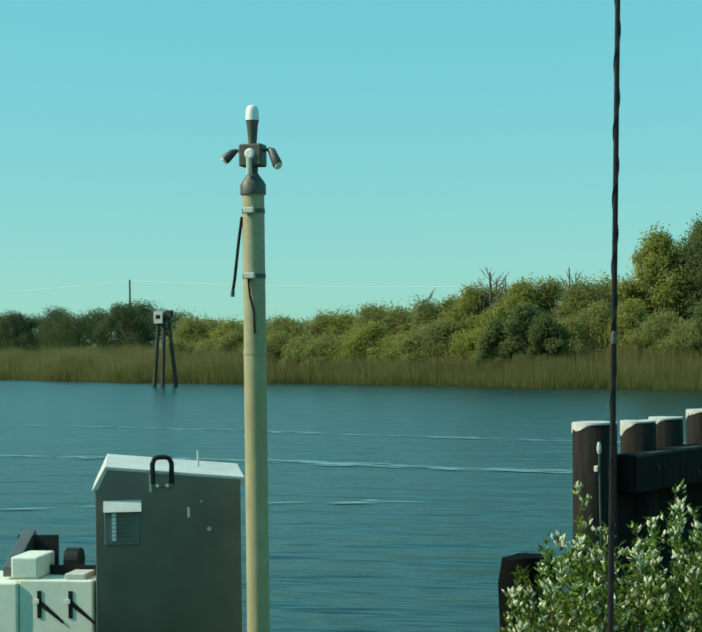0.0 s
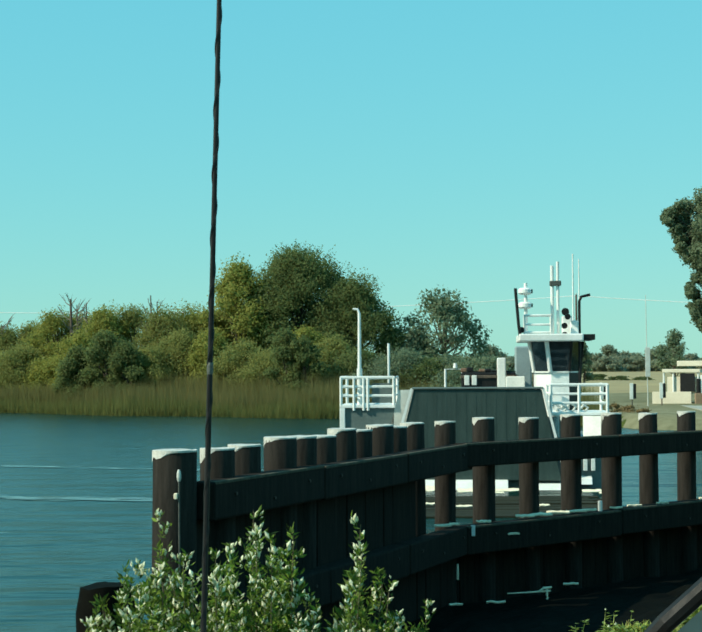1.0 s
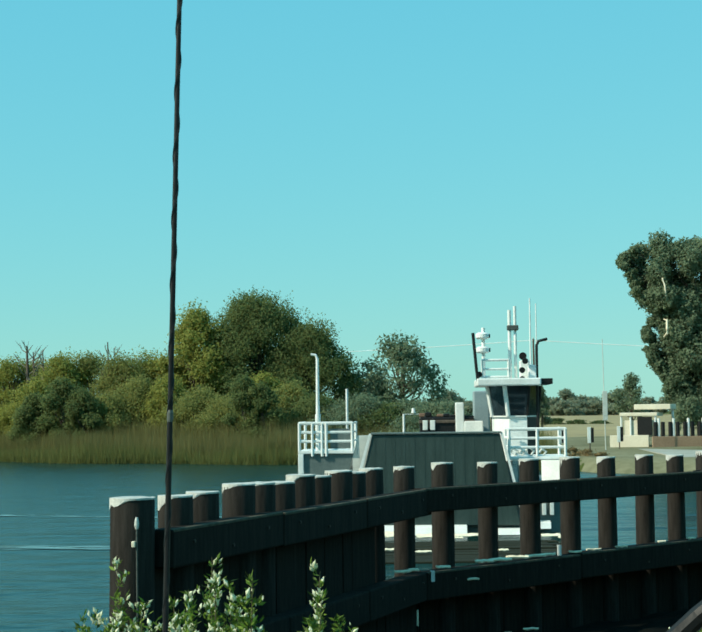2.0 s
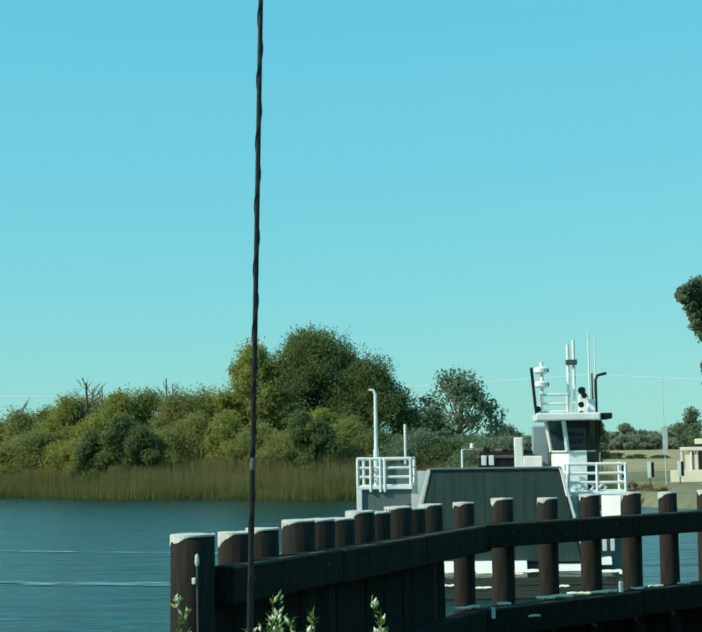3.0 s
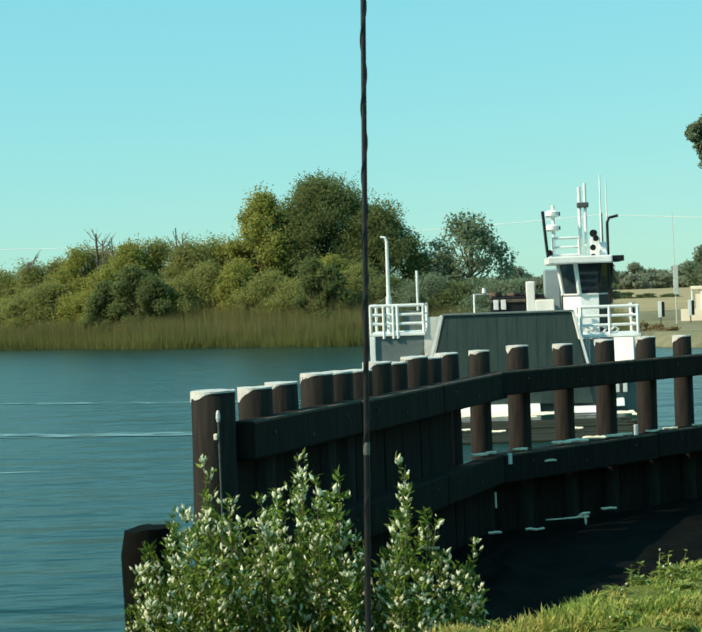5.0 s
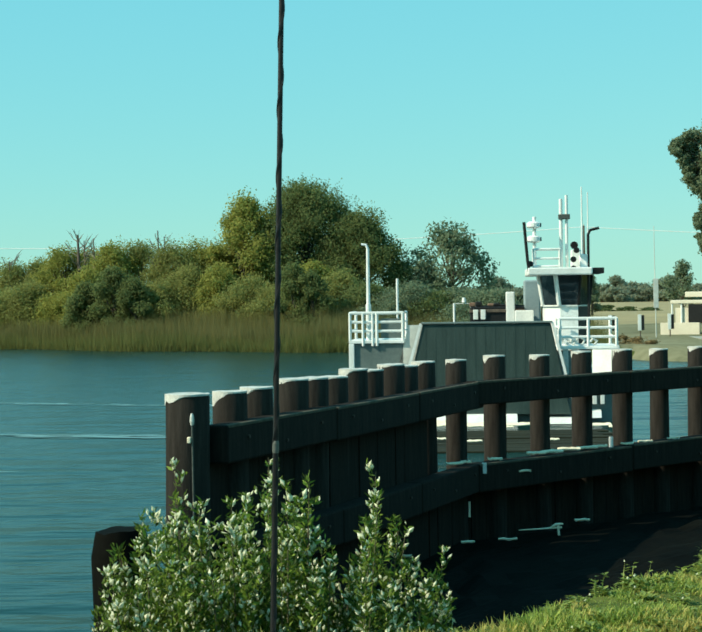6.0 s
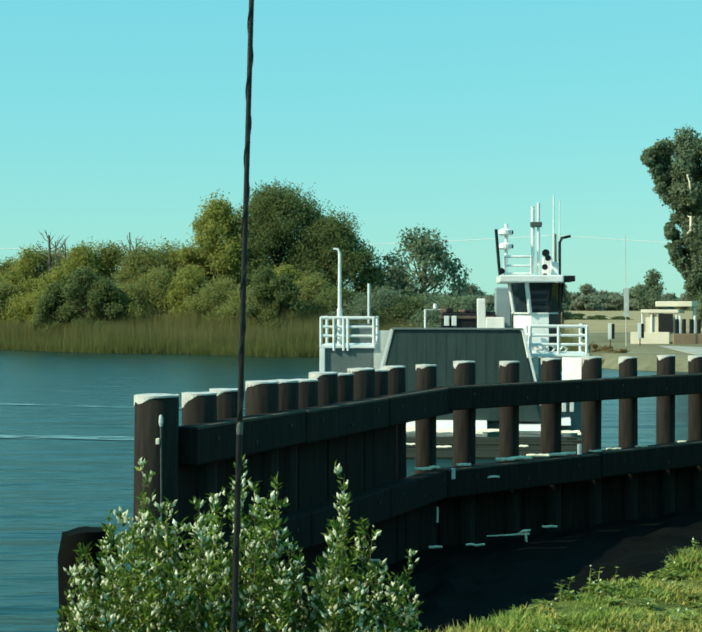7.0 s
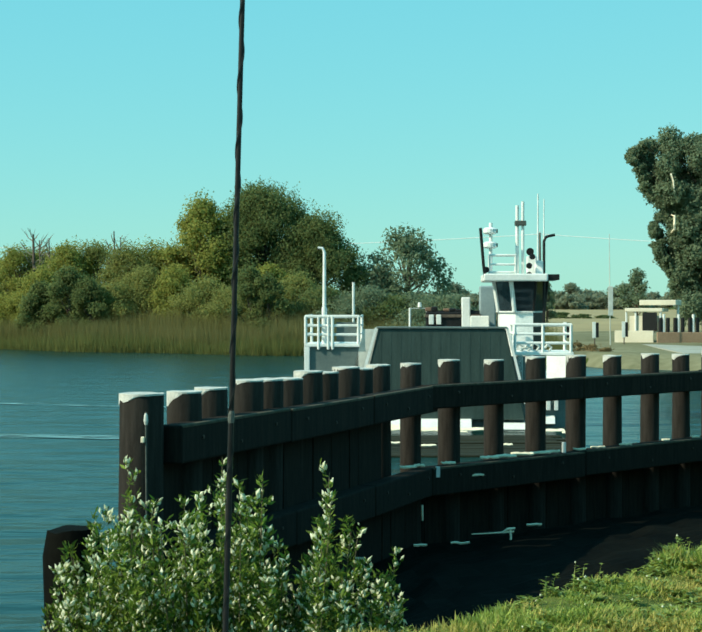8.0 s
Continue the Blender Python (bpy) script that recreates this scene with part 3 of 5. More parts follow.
    part("vent_base", boxed(1.302, 2.05, 5.9, 6.9, 1.0, 3.55, bevel=0.04), M_WHITE, vent)
    part("funnel", boxed(1.72, 2.4, 7.6, 8.5, 1.0, 4.78, bevel=0.06), M_FUNNEL, ob, "pale blue-grey engine casing")
    part("exhaust", tubed([(2.5, 8.0, 1.0), (2.5, 8.0, 5.1)], 0.06, 10), M_BLACK, ob)
    gate = part("gate_frame", tubed([(-1.15, 7.0, 1.0), (-1.15, 7.0, 3.85), (-0.45, 7.0, 3.85), (-0.45, 7.0, 1.0)], 0.05, 8), M_WHITE, ob)
    part("gate_lamp", tubed([(-0.75, 7.0, 3.9), (-0.75, 7.0, 4.1)], [0.09, 0.06], 10), M_WHITE, gate)
    return ob


ferry()

# a dark truck waiting on the deck
truck = thing("truck", pose(3.54, 58.9, 1.342, 0, 0, FROT) @ Matrix.Scale(FSIZE, 4), "dark covered truck parked on the ferry deck", "truck")
part("cargo_body", boxed(-0.85, 1.35, -2.4, 1.4, 1.0, 2.72, bevel=0.06), M_BLACK, truck)
for k in range(9):
    x = -0.74 + 0.245 * k
    part("bale", boxed(x - 0.13, x + 0.13, -2.3, -1.2, 2.721, 2.84 + 0.09 * math.sin(k * 2.3) + 0.05 * math.cos(k * 5.1), bevel=0.04), M_BLACK if k % 3 else M_RUST, truck, "dark bale of the load")
part("tailboard", boxed(-0.88, 1.38, -2.47, -2.402, 2.48, 2.60, bevel=0.02), M_BARK, truck, "brown tailboard")
for x in (-0.62, -0.32):
    part("white_board", boxed(x - 0.1, x + 0.1, -2.5, -2.41, 2.2, 2.6, bevel=0.02), M_WHITE, truck)
part("chassis", boxed(-0.8, 1.3, -2.3, 3.4, 0.55, 1.0, bevel=0.03), M_BLACK, truck)
part("cab", prism([(1.4, 1.0), (1.4, 2.5), (2.6, 2.5), (3.3, 1.7), (3.4, 1.0)], "x", -0.8, 1.3, 0.05), M_BLACK, truck)
for x in (-0.72, 1.22):
    for y in (-1.5, 2.5):
        part("wheel", tubed([(x - 0.13, y, 0.42), (x + 0.13, y, 0.42)], 0.42, 16), M_BLACK, truck)


# ---- vegetation ----
def leaf_mass(gen, centre, radii, count, size, fuzz=0.06, shell=0.5, tumble=0.85):
    """Small three-cornered leaf clumps through an uneven ellipsoid, most of them facing outwards."""
    count = int(count)
    a, u = gen.uniform(0, 2 * math.pi, count), gen.uniform(-1, 1, count)
    phase = gen.uniform(0, 6.28, 3)
    lumps = 0.82 + 0.16 * np.sin(3 * a + phase[0]) * np.sin(4 * u + phase[1]) + 0.10 * np.sin(7 * a + 5 * u + phase[2])
    r = gen.random(count) ** shell * lumps + gen.normal(0, fuzz, count)
    s = np.sqrt(1 - u * u)
    ball = np.stack([s * np.cos(a), s * np.sin(a), u], -1)
    p = np.array(centre) + ball * np.array(radii) * r[:, None]
    n = ball + tumble * gen.normal(0, 1, (count, 3)) + np.array((0, 0, 0.25))
    n /= np.linalg.norm(n, axis=1)[:, None]
    t = np.cross(n, gen.normal(0, 1, (count, 3)))
    t /= np.linalg.norm(t, axis=1)[:, None]
    b = np.cross(n, t)
    h = (size * gen.uniform(0.5, 1.3, count))[:, None]
    return np.stack([p - 0.95 * h * t - 0.2 * h * b, p + 0.25 * h * t + 0.8 * h * b, p + 0.95 * h * t - 0.35 * h * b], 1).reshape(-1, 3)


def triangles(name, corners, material, parent, label=""):
    """One mesh of loose triangles, three corners each."""
    n = len(corners)
    me = bpy.data.meshes.new(name)
    me.vertices.add(n)
    me.vertices.foreach_set("co", corners.astype(np.float32).ravel())
    me.loops.add(n)
    me.loops.foreach_set("vertex_index", np.arange(n, dtype=np.int32))
    me.polygons.add(n // 3)
    me.polygons.foreach_set("loop_start", np.arange(0, n, 3, dtype=np.int32))
    me.update(calc_edges=True)
    me.materials.append(material)
    ob = new(name, me)
    ob.parent = parent
    return tagged(ob, label)


def tree(name, x, y, height, spread, material, label, seed, blobs=14, leaves=260, size=0.42, base=0.12, group="", category="tree", fuzz=0.13, clump=1.0):
    rng = random.Random(seed)
    z = ground_z(x, y) - 0.1
    ob = thing(name, pose(x, y, z), label, category, group)
    bm = bmesh.new()
    tube(bm, [(0, 0, 0), (0.1, 0, height * 0.25), (0, 0.1, height * 0.6), (0.1, 0, height * 0.85)], [height * 0.028, height * 0.022, height * 0.012, 0.03], 9)
    ends = []
    for i in range(blobs):
        a = 2.4 * i + rng.uniform(-0.4, 0.4)
        f = (i + 0.5) / blobs
        h = height * (base + (0.86 - base) * f ** 0.9)
        reach = spread * (0.25 + 0.75 * math.sin(math.pi * min(1, 0.25 + 0.75 * f))) * rng.uniform(0.45, 0.8) * (1.55 - 0.55 * clump)
        e = Vector((math.cos(a) * reach, math.sin(a) * reach, h))
        ends.append(e)
        s = Vector((0, 0, h * 0.6))
        tube(bm, [s, s.lerp(e, 0.5) + Vector((0, 0, -0.05 * height)), e], [height * 0.011, height * 0.007, 0.02], 6)
    part("trunk", bm, M_BARK, ob)
    gen = np.random.default_rng(seed)
    clumps = []
    for e in ends:
        r = spread * rng.uniform(0.36, 0.62) * clump
        clumps.append(leaf_mass(gen, e, (r, r, min(r, height * 0.24) * rng.uniform(0.75, 1.0)), leaves * 2.4, size * 0.62, fuzz))
    clumps.append(leaf_mass(gen, (0, 0, height * 0.84), (spread * 0.42, spread * 0.42, height * 0.15), leaves * 2.4, size * 0.62, fuzz))
    triangles("crown", np.concatenate(clumps), material, ob)
    return ob


# skyline of the far bank: direction (x / y) and rise (per metre of distance)
SKYLINE = [(-0.62, 0.024), (-0.553, 0.0247), (-0.48, 0.0293), (-0.452, 0.032), (-0.40, 0.022), (-0.34, 0.0193), (-0.30, 0.0227), (-0.25, 0.0307), (-0.206, 0.0400), (-0.175, 0.0420), (-0.147, 0.0467), (-0.12, 0.050), (-0.04, 0.035), (0.0, 0.030), (0.06, 0.020)]


def rise(u):
    for (a, p), (b, q) in zip(SKYLINE, SKYLINE[1:]):
        if u <= b:
            return p + (q - p) * (u - a) / (b - a)
    return SKYLINE[-1][1]


def bank_tree(u, behind, share, spread, material, label, seed, **k):
    """A tree on the far bank, so tall that it reaches a share of the skyline there."""
    y = 124 / (1 + 0.58 * u) + behind
    h = (4 + rise(u) * y - 0.6) * share
    return tree("tree", u * y, y, h, spread, material, label, seed, group="trees of the far bank", **k)


tree("tree", -8.3, 151, 15.8, 6.4, M_LEAF_DARK, "large rounded dark green tree on the far bank", 1, blobs=60, leaves=760, size=0.21, base=0.08, fuzz=0.055, clump=0.78)
tree("tree", -14.1, 149, 14.5, 4.1, M_LEAF_YELLOW, "yellowing tree beside the large dark one", 5, blobs=30, leaves=440, size=0.24, base=0.08, clump=0.8)
tree("tree", -3.2, 149, 12.5, 4.7, M_LEAF_DARK, "dark green tree beside the large tree", 2, blobs=40, leaves=700, size=0.21, base=0.06, fuzz=0.055, clump=0.78)
tree("tree", 5.4, 150, 11.4, 4.5, M_LEAF_GUM, "airy tree with gaps in its crown", 3, blobs=26, leaves=95, size=0.34, base=0.24, fuzz=0.12, clump=0.72)
tree("tree", 2.6, 148, 7.4, 2.6, M_LEAF_GUM, "small grey-green tree on the far bank", 6, blobs=10, leaves=160, size=0.30, base=0.15)
tree("tree", -7.2, 141, 7.4, 2.7, M_LEAF_YELLOW, "low yellow-green tree before the large dark one", 8, blobs=16, leaves=380, size=0.22, base=0.2, clump=0.85, fuzz=0.2)
rng = random.Random(21)
WORDS = {M_LEAF_OAK: "deep green rounded oak on the far bank", M_LEAF_OLIVE: "olive brown willow thicket on the far bank", M_LEAF_YELLOW: "yellowing willow on the far bank", M_LEAF_DARK: "dark green tree on the far bank", M_LEAF_GUM: "grey-green tree on the far bank"}
u, i = -0.60, 0
while u < -0.10:
    if u < -0.41:
        m, behind, spread = M_LEAF_OAK, rng.uniform(50, 70), rng.uniform(5, 7)
    else:
        m, behind, spread = rng.choice((M_LEAF_OLIVE, M_LEAF_OLIVE, M_LEAF_OLIVE, M_LEAF_YELLOW)), rng.uniform(14, 20), rng.uniform(3.2, 4.4)
    bank_tree(u, behind, rng.uniform(0.88, 1.04), spread, m, WORDS[m], 100 + i, blobs=26, leaves=380, size=0.19, base=0.03, clump=0.8, fuzz=0.07 if u < -0.41 else 0.2)
    u += rng.uniform(0.012, 0.02)
    i += 1
u = -0.42
while u < 0.07:
    m = rng.choice((M_LEAF_OLIVE, M_LEAF_OLIVE, M_LEAF_OLIVE, M_LEAF_OLIVE, M_LEAF_YELLOW) if u < -0.03 else (M_LEAF_GUM, M_LEAF_DARK))
    bank_tree(u, rng.uniform(8, 12), rng.uniform(0.5, 0.78), rng.uniform(2.6, 3.8), m, WORDS[m], 400 + i, blobs=20, leaves=430, size=0.18, base=0.02, clump=0.85, fuzz=0.24)
    u += rng.uniform(0.013, 0.021)
    i += 1

# dark shrubs, added partly to paint the shaded hollows of the thicket
for ux, hh, ss in ((-0.195, 5.6, 2.2), (-0.178, 6.4, 2.6), (-0.165, 5.2, 2.0), (-0.063, 6.0, 2.0), (-0.052, 5.4, 2.0), (-0.20, 4.8, 2.0)):
    yy = 124 / (1 + 0.58 * ux) + 4.5
    tree("tree", ux * yy, yy, hh * 1.15, ss, M_LEAF_DARK, "low dark green shrub, partly painting shaded gaps behind the reeds", int(900 + ux * 1000), blobs=10, leaves=500, size=0.20, base=0.03, group="trees of the far bank")


# left edge of the gum tree's crown: height, distance from the trunk
GUM_EDGE = [(2.0, -3.8), (4.6, -3.9), (5.6, -3.9), (6.9, -4.6), (7.8, -5.2), (8.6, -5.7), (9.3, -5.2), (10.2, -6.0), (11.4, -5.3), (12.2, -4.6), (13.0, -5.4), (14.1, -6.5), (15.3, -6.8), (16.3, -7.5), (17.2, -8.1), (18.1, -7.3), (18.8, -5.8), (19.4, -4.0)]


def gum_edge(z):
    for (a, p), (b, q) in zip(GUM_EDGE, GUM_EDGE[1:]):
        if z <= b:
            return p + (q - p) * (z - a) / (b - a)
    return GUM_EDGE[-1][1]


def gum_tree(x, y, seed):
    """A tall tree with one ragged hanging crown: loose masses inside, small tufts along its edge."""
    rng, gen = random.Random(seed), np.random.default_rng(seed)
    z = ground_z(x, y) - 0.1
    ob = thing("gum_tree", pose(x, y, z), "tall grey-green gum tree with a ragged hanging crown by the landing", "tree")
    bm = bmesh.new()
    tube(bm, [(0, 0, 0), (-0.3, 0, 6), (0.2, 0.1, 12), (0, 0, 18)], [0.75, 0.55, 0.35, 0.08], 10)
    clumps = []

    def mass(lx, ly, lz, rx, rz, count):
        e, s = Vector((lx, ly, lz)), Vector((0, 0, max(1.0, lz * 0.72)))
        tube(bm, [s, s.lerp(e, 0.5) + Vector((0, 0, -0.3)), e], [0.09, 0.05, 0.02], 6)
        clumps.append(leaf_mass(gen, e, (rx, rx, rz), count, 0.17, 0.10, 0.45, 0.75))

    for k in range(76):
        lz = 2.2 + 16.4 * (k * 0.618 % 1.0)
        r = rng.uniform(1.1, 1.9)
        left = gum_edge(lz) + r * 0.95
        mass(left + ((1.2 if k % 4 else 6.5) - left) * rng.random(), rng.uniform(-2.2, 2.2), lz, r, r * rng.uniform(0.9, 1.25), 2200)
    for k in range(46):
        lz = 4.8 + 13.8 * (k + rng.random()) / 46
        r = rng.uniform(0.42, 0.85)
        mass(gum_edge(lz) + r * rng.uniform(0.5, 1.3), rng.uniform(-1.0, 0.6), lz, r, r * rng.uniform(0.55, 0.9), 620)
    for k in range(8):
        mass(-3.4 + 1.5 * k, rng.uniform(-1, 1), 18.0 + 0.25 * k + rng.uniform(-0.2, 0.2), 1.5, 1.1, 1900)
    for lx, lz in ((-2.6, 12.2), (-3.2, 11.2), (-2.9, 13.4), (-1.8, 12.8), (-2.4, 9.4), (-2.2, 6.4)):
        mass(lx, 0.3, lz, 1.5, 1.4, 1900)
    part("trunk", bm, M_BARK, ob)
    part("bare_limb", tubed([(-3.9, -1.2, 9.9), (-3.98, -3.0, 10.2), (-4.0, -3.1, 10.6), (-3.96, -3.0, 11.4), (-3.9, -1.2, 11.6)], [0.10, 0.11, 0.11, 0.10, 0.05], 8), M_DRIFT, ob, "pale bare limb")
    part("bare_limb", tubed([(-3.7, -1.2, 14.0), (-4.3, -3.0, 15.3), (-4.1, -3.1, 14.6), (-3.98, -3.0, 13.3)], [0.05, 0.08, 0.08, 0.06], 8), M_DRIFT, ob, "pale bare limb")
    triangles("crown", np.concatenate(clumps), M_LEAF_GUM, ob)


gum_tree(34.0, 150, 77)
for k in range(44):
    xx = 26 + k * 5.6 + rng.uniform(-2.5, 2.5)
    tree("tree", xx, 905 + rng.uniform(-35, 35), rng.uniform(8.5, 13.5) if k % 6 else 16.0, rng.uniform(8, 13), M_LEAF_HAZE, "distant green tree with haze in its colour", 300 + k, blobs=8, leaves=130, size=1.5, base=0.03, group="distant trees")
for xx, hh, ww in ((42, 1.5, 3.0), (46.5, 1.1, 3.0), (51, 0.9, 2.6)):
    tree("shrub", xx, 318, hh, ww, M_LEAF_OAK, "low dark shrub at the edge of the field", int(xx * 7), blobs=6, leaves=60, size=0.4, base=0.05, group="field shrubs", category="shrub")
for xx, yy, hh, ww in ((16.4, 108.5, 0.8, 0.9), (17.4, 108, 0.6, 0.8), (15.7, 110, 0.9, 0.8)):
    tree("shrub", xx, yy, hh, ww, M_DRYBUSH, "low brown dry shrub on the landing yard", int(xx * 9), blobs=6, leaves=60, size=0.12, base=0.05, fuzz=0.3, group="yard shrubs", category="shrub")

for xx, hh in ((28.4, 8.6), (30.2, 7.2)):
    tree("tree", xx, 244, hh, 1.5, M_LEAF_GUM, "slim pointed dark tree beyond the landing yard", int(xx * 10), blobs=8, leaves=150, size=0.34, base=0.15, group="distant trees")
tree("tree", 36.0, 200, 8.0, 2.0, M_LEAF_GUM, "slim grey-green tree behind the landing", 88, blobs=9, leaves=160, size=0.3, base=0.3)


def bare_tree(u, behind, height, girth, seed):
    """A leafless tree standing up through the thicket, forking into twigs."""
    rng = random.Random(seed)
    y = 124 / (1 + 0.58 * u) + behind
    ob = thing("bare_tree", pose(u * y, y, 0.4), "leafless grey tree sticking up from the thicket", "tree", "bare trees")
    part("trunk", tubed([(0, 0, 0), (0.15, 0, height * 0.6), (0.05, 0, height)], [girth * 1.3, girth, girth * 0.55], 7), M_BARK, ob)
    for k in range(11):
        h = height * rng.uniform(0.6, 0.97)
        a, l = rng.uniform(0, 6.28), rng.uniform(0.5, 1.5)
        limb = part("branch", tubed([(0.1, 0, h), (0.1 + 0.5 * l * math.cos(a), 0.5 * l * math.sin(a), h + 0.3 * l), (0.1 + 0.9 * l * math.cos(a), 0.9 * l * math.sin(a), h + 0.9 * l)], [0.06, 0.04, 0.02], 6), M_TWIG, ob)
        for m in range(2):
            f, b = rng.uniform(0.4, 0.9), a + rng.uniform(-0.9, 0.9)
            p = Vector((0.1 + 0.9 * l * f * math.cos(a), 0.9 * l * f * math.sin(a), h + 0.8 * l * f))
            part("twig", tubed([p, p + Vector((0.4 * l * math.cos(b), 0.4 * l * math.sin(b), 0.5 * l))], [0.025, 0.012], 5), M_TWIG, limb)


for k, (u, behind, height, girth) in enumerate(((-0.201, 15, 10.5, 0.18), (-0.197, 15, 9.9, 0.10), (-0.191, 15, 10.1, 0.08), (-0.207, 16, 9.0, 0.08), (-0.213, 16, 8.6, 0.06), (-0.150, 15, 10.6, 0.10), (-0.146, 15, 10.0, 0.07), (-0.245, 16, 8.2, 0.07))):
    bare_tree(u, behind, height, girth, 2 + k)

# reeds along the far shore: tall brown ones behind, short green ones at the water
def reed_band(name, material, count, d0, d1, h0, h1, label):
    verts, faces = [], []
    for _ in range(count):
        x = rng.uniform(-125, 14)
        d = rng.uniform(d0, d1)
        y = far_shore(x) + d
        patch = noise.noise(Vector((x * 0.12, d * 0.25, 5))) + 0.5 * noise.noise(Vector((x * 0.5, d * 0.5, 9)))
        h = rng.uniform(h0, h1) * (0.85 + 0.3 * patch) * (1 + 0.22 * step(-42, -70, x))
        z = max(-0.2, ground_z(x, y) - 0.1)
        w, turn, lean, back = rng.uniform(0.016, 0.036), rng.uniform(0, 3.14), rng.gauss(0, 0.22), rng.gauss(0, 0.3)
        dx, dy = w * math.cos(turn), w * math.sin(turn)
        k = len(verts)
        verts += [(x - dx, y - dy, z), (x + dx, y + dy, z), (x + lean, y + back, z + h)]
        faces.append((k, k + 1, k + 2))
    ob = raw_mesh(name, verts, faces, material)
    tagged(ob, label, "reeds", kind="stuff")


reed_band("reeds", M_REED, 190000, 0.3, 10.0, 1.3, 3.6, "tall brown tule reeds along the far shore")
reed_band("sedge", M_SEDGE, 110000, -1.6, 3.0, 0.4, 2.2, "short green sedge at the far waterline")


# bush in front of the wall
def bush():
    rng = random.Random(8)
    bx, by = -0.95, 11.0
    base = ground_z(bx, by) - 0.05
    ob = thing("bush", pose(bx, by, base), "leafy grey-green bush growing below the timber wall", "bush")
    # tips of the main shoots: across, height above the water
    outline = [(-1.12, 1.95), (-1.02, 2.3), (-0.85, 2.48), (-0.62, 2.86), (-0.45, 2.55), (-0.2, 2.62), (0.02, 2.90), (0.16, 2.70), (0.36, 2.84), (0.5, 2.30), (0.60, 2.12), (0.70, 2.42), (0.80, 2.82), (0.95, 2.45), (1.12, 2.15), (1.26, 2.24), (1.36, 1.6)]

    def top_at(x):
        for (a, p), (b, q) in zip(outline, outline[1:]):
            if x <= b:
                return p + (q - p) * (x - a) / (b - a)
        return outline[-1][1]

    verts, faces = [], []
    tuft_verts, tuft_faces = [], []

    def leaf(p, d, l, w):
        s = d.cross(Vector((rng.gauss(0, 1), rng.gauss(0, 1), rng.gauss(0, 1)))).normalized()
        fold = d.cross(s) * 0.25 * w
        q = len(verts)
        verts.extend((p, p + d * l * 0.45 + s * w + fold, p + d * l, p + d * l * 0.45 - s * w + fold))
        faces.extend(((q, q + 1, q + 2), (q, q + 2, q + 3)))

    # pale flecks that paint sunlit leaf glints among the seed tufts
    def tuft(p, d, h):
        s = d.cross(Vector((rng.gauss(0, 1), rng.gauss(0, 1), 0.3))).normalized()
        side, q = d.cross(s), len(tuft_verts)
        tuft_verts.extend((p - d * h, p + s * h * 0.55, p + side * h * 0.40, p - s * h * 0.45, p - side * h * 0.40, p + d * h * 1.1))
        for a0, a1 in ((1, 2), (2, 3), (3, 4), (4, 1)):
            tuft_faces.extend(((q, q + a1, q + a0), (q + 5, q + a0, q + a1)))

    # main stems, each with side shoots gathered round it so that gaps stay between
    for i in range(270):
        lead = i < len(outline)
        x = outline[i][0] if lead else -1.12 + 2.45 * (i * 0.618 % 1.0) + rng.uniform(-0.03, 0.03)
        y = rng.uniform(-0.5, 0.5) if lead else rng.uniform(-0.85, 0.65)
        top = (top_at(x) - base) * (1.0 if lead else rng.uniform(0.62, 0.99))
        foot = Vector((x * 0.45, y * 0.4, 0))
        tip = Vector((x, y, top))
        mid = foot.lerp(tip, 0.5) + Vector((x * 0.14, 0, 0))
        if i % 3 == 0 or lead:
            part("stem", tubed([foot, mid, tip], [0.012, 0.009, 0.003], 5), M_STEM, ob)
        for k in range(22):
            f = 0.34 + 0.66 * (k + rng.random()) / 22
            s0 = foot.lerp(mid, f * 2) if f < 0.5 else mid.lerp(tip, f * 2 - 1)
            a, l = rng.uniform(0, 6.283), rng.uniform(0.10, 0.26) * (1.15 - 0.75 * f)
            up = Vector((0.75 * math.cos(a), 0.75 * math.sin(a), 1.0)).normalized()
            n = int((9 + 10 * rng.random()) * (1.35 if f < 0.75 else 0.95))
            pale = rng.random() < 0.26 + 0.9 * max(0.0, f - 0.55)
            for m in range(n):
                g = (m + rng.random()) / n
                p = s0 + up * l * g + Vector((rng.gauss(0, 0.013), rng.gauss(0, 0.013), rng.gauss(0, 0.012)))
                b = rng.uniform(0, 6.283)
                d = Vector((math.cos(b), math.sin(b), rng.uniform(0.2, 1.6))).normalized()
                if pale and f > 0.5 and g > 0.3 and rng.random() < 0.22 + 0.36 * max(0.0, f - 0.5):
                    tuft(p + d * 0.025, (d + Vector((0, 0, 0.35))).normalized(), rng.uniform(0.013, 0.034))
                else:
                    leaf(p, d, rng.uniform(0.034, 0.080), rng.uniform(0.006, 0.013))
    raw_mesh("foliage", verts, faces, M_LEAF_BUSH, ob)
    raw_mesh("pale_tip", tuft_verts, tuft_faces, M_TUFT_GLINT, ob, "pale seed tufts and painted leaf glints at the shoot tips")
    return ob


bush()

# grass on the near bank: tufts of arching blades, uneven in height and colour
verts, faces = [], []
dry_verts, dry_faces = [], []


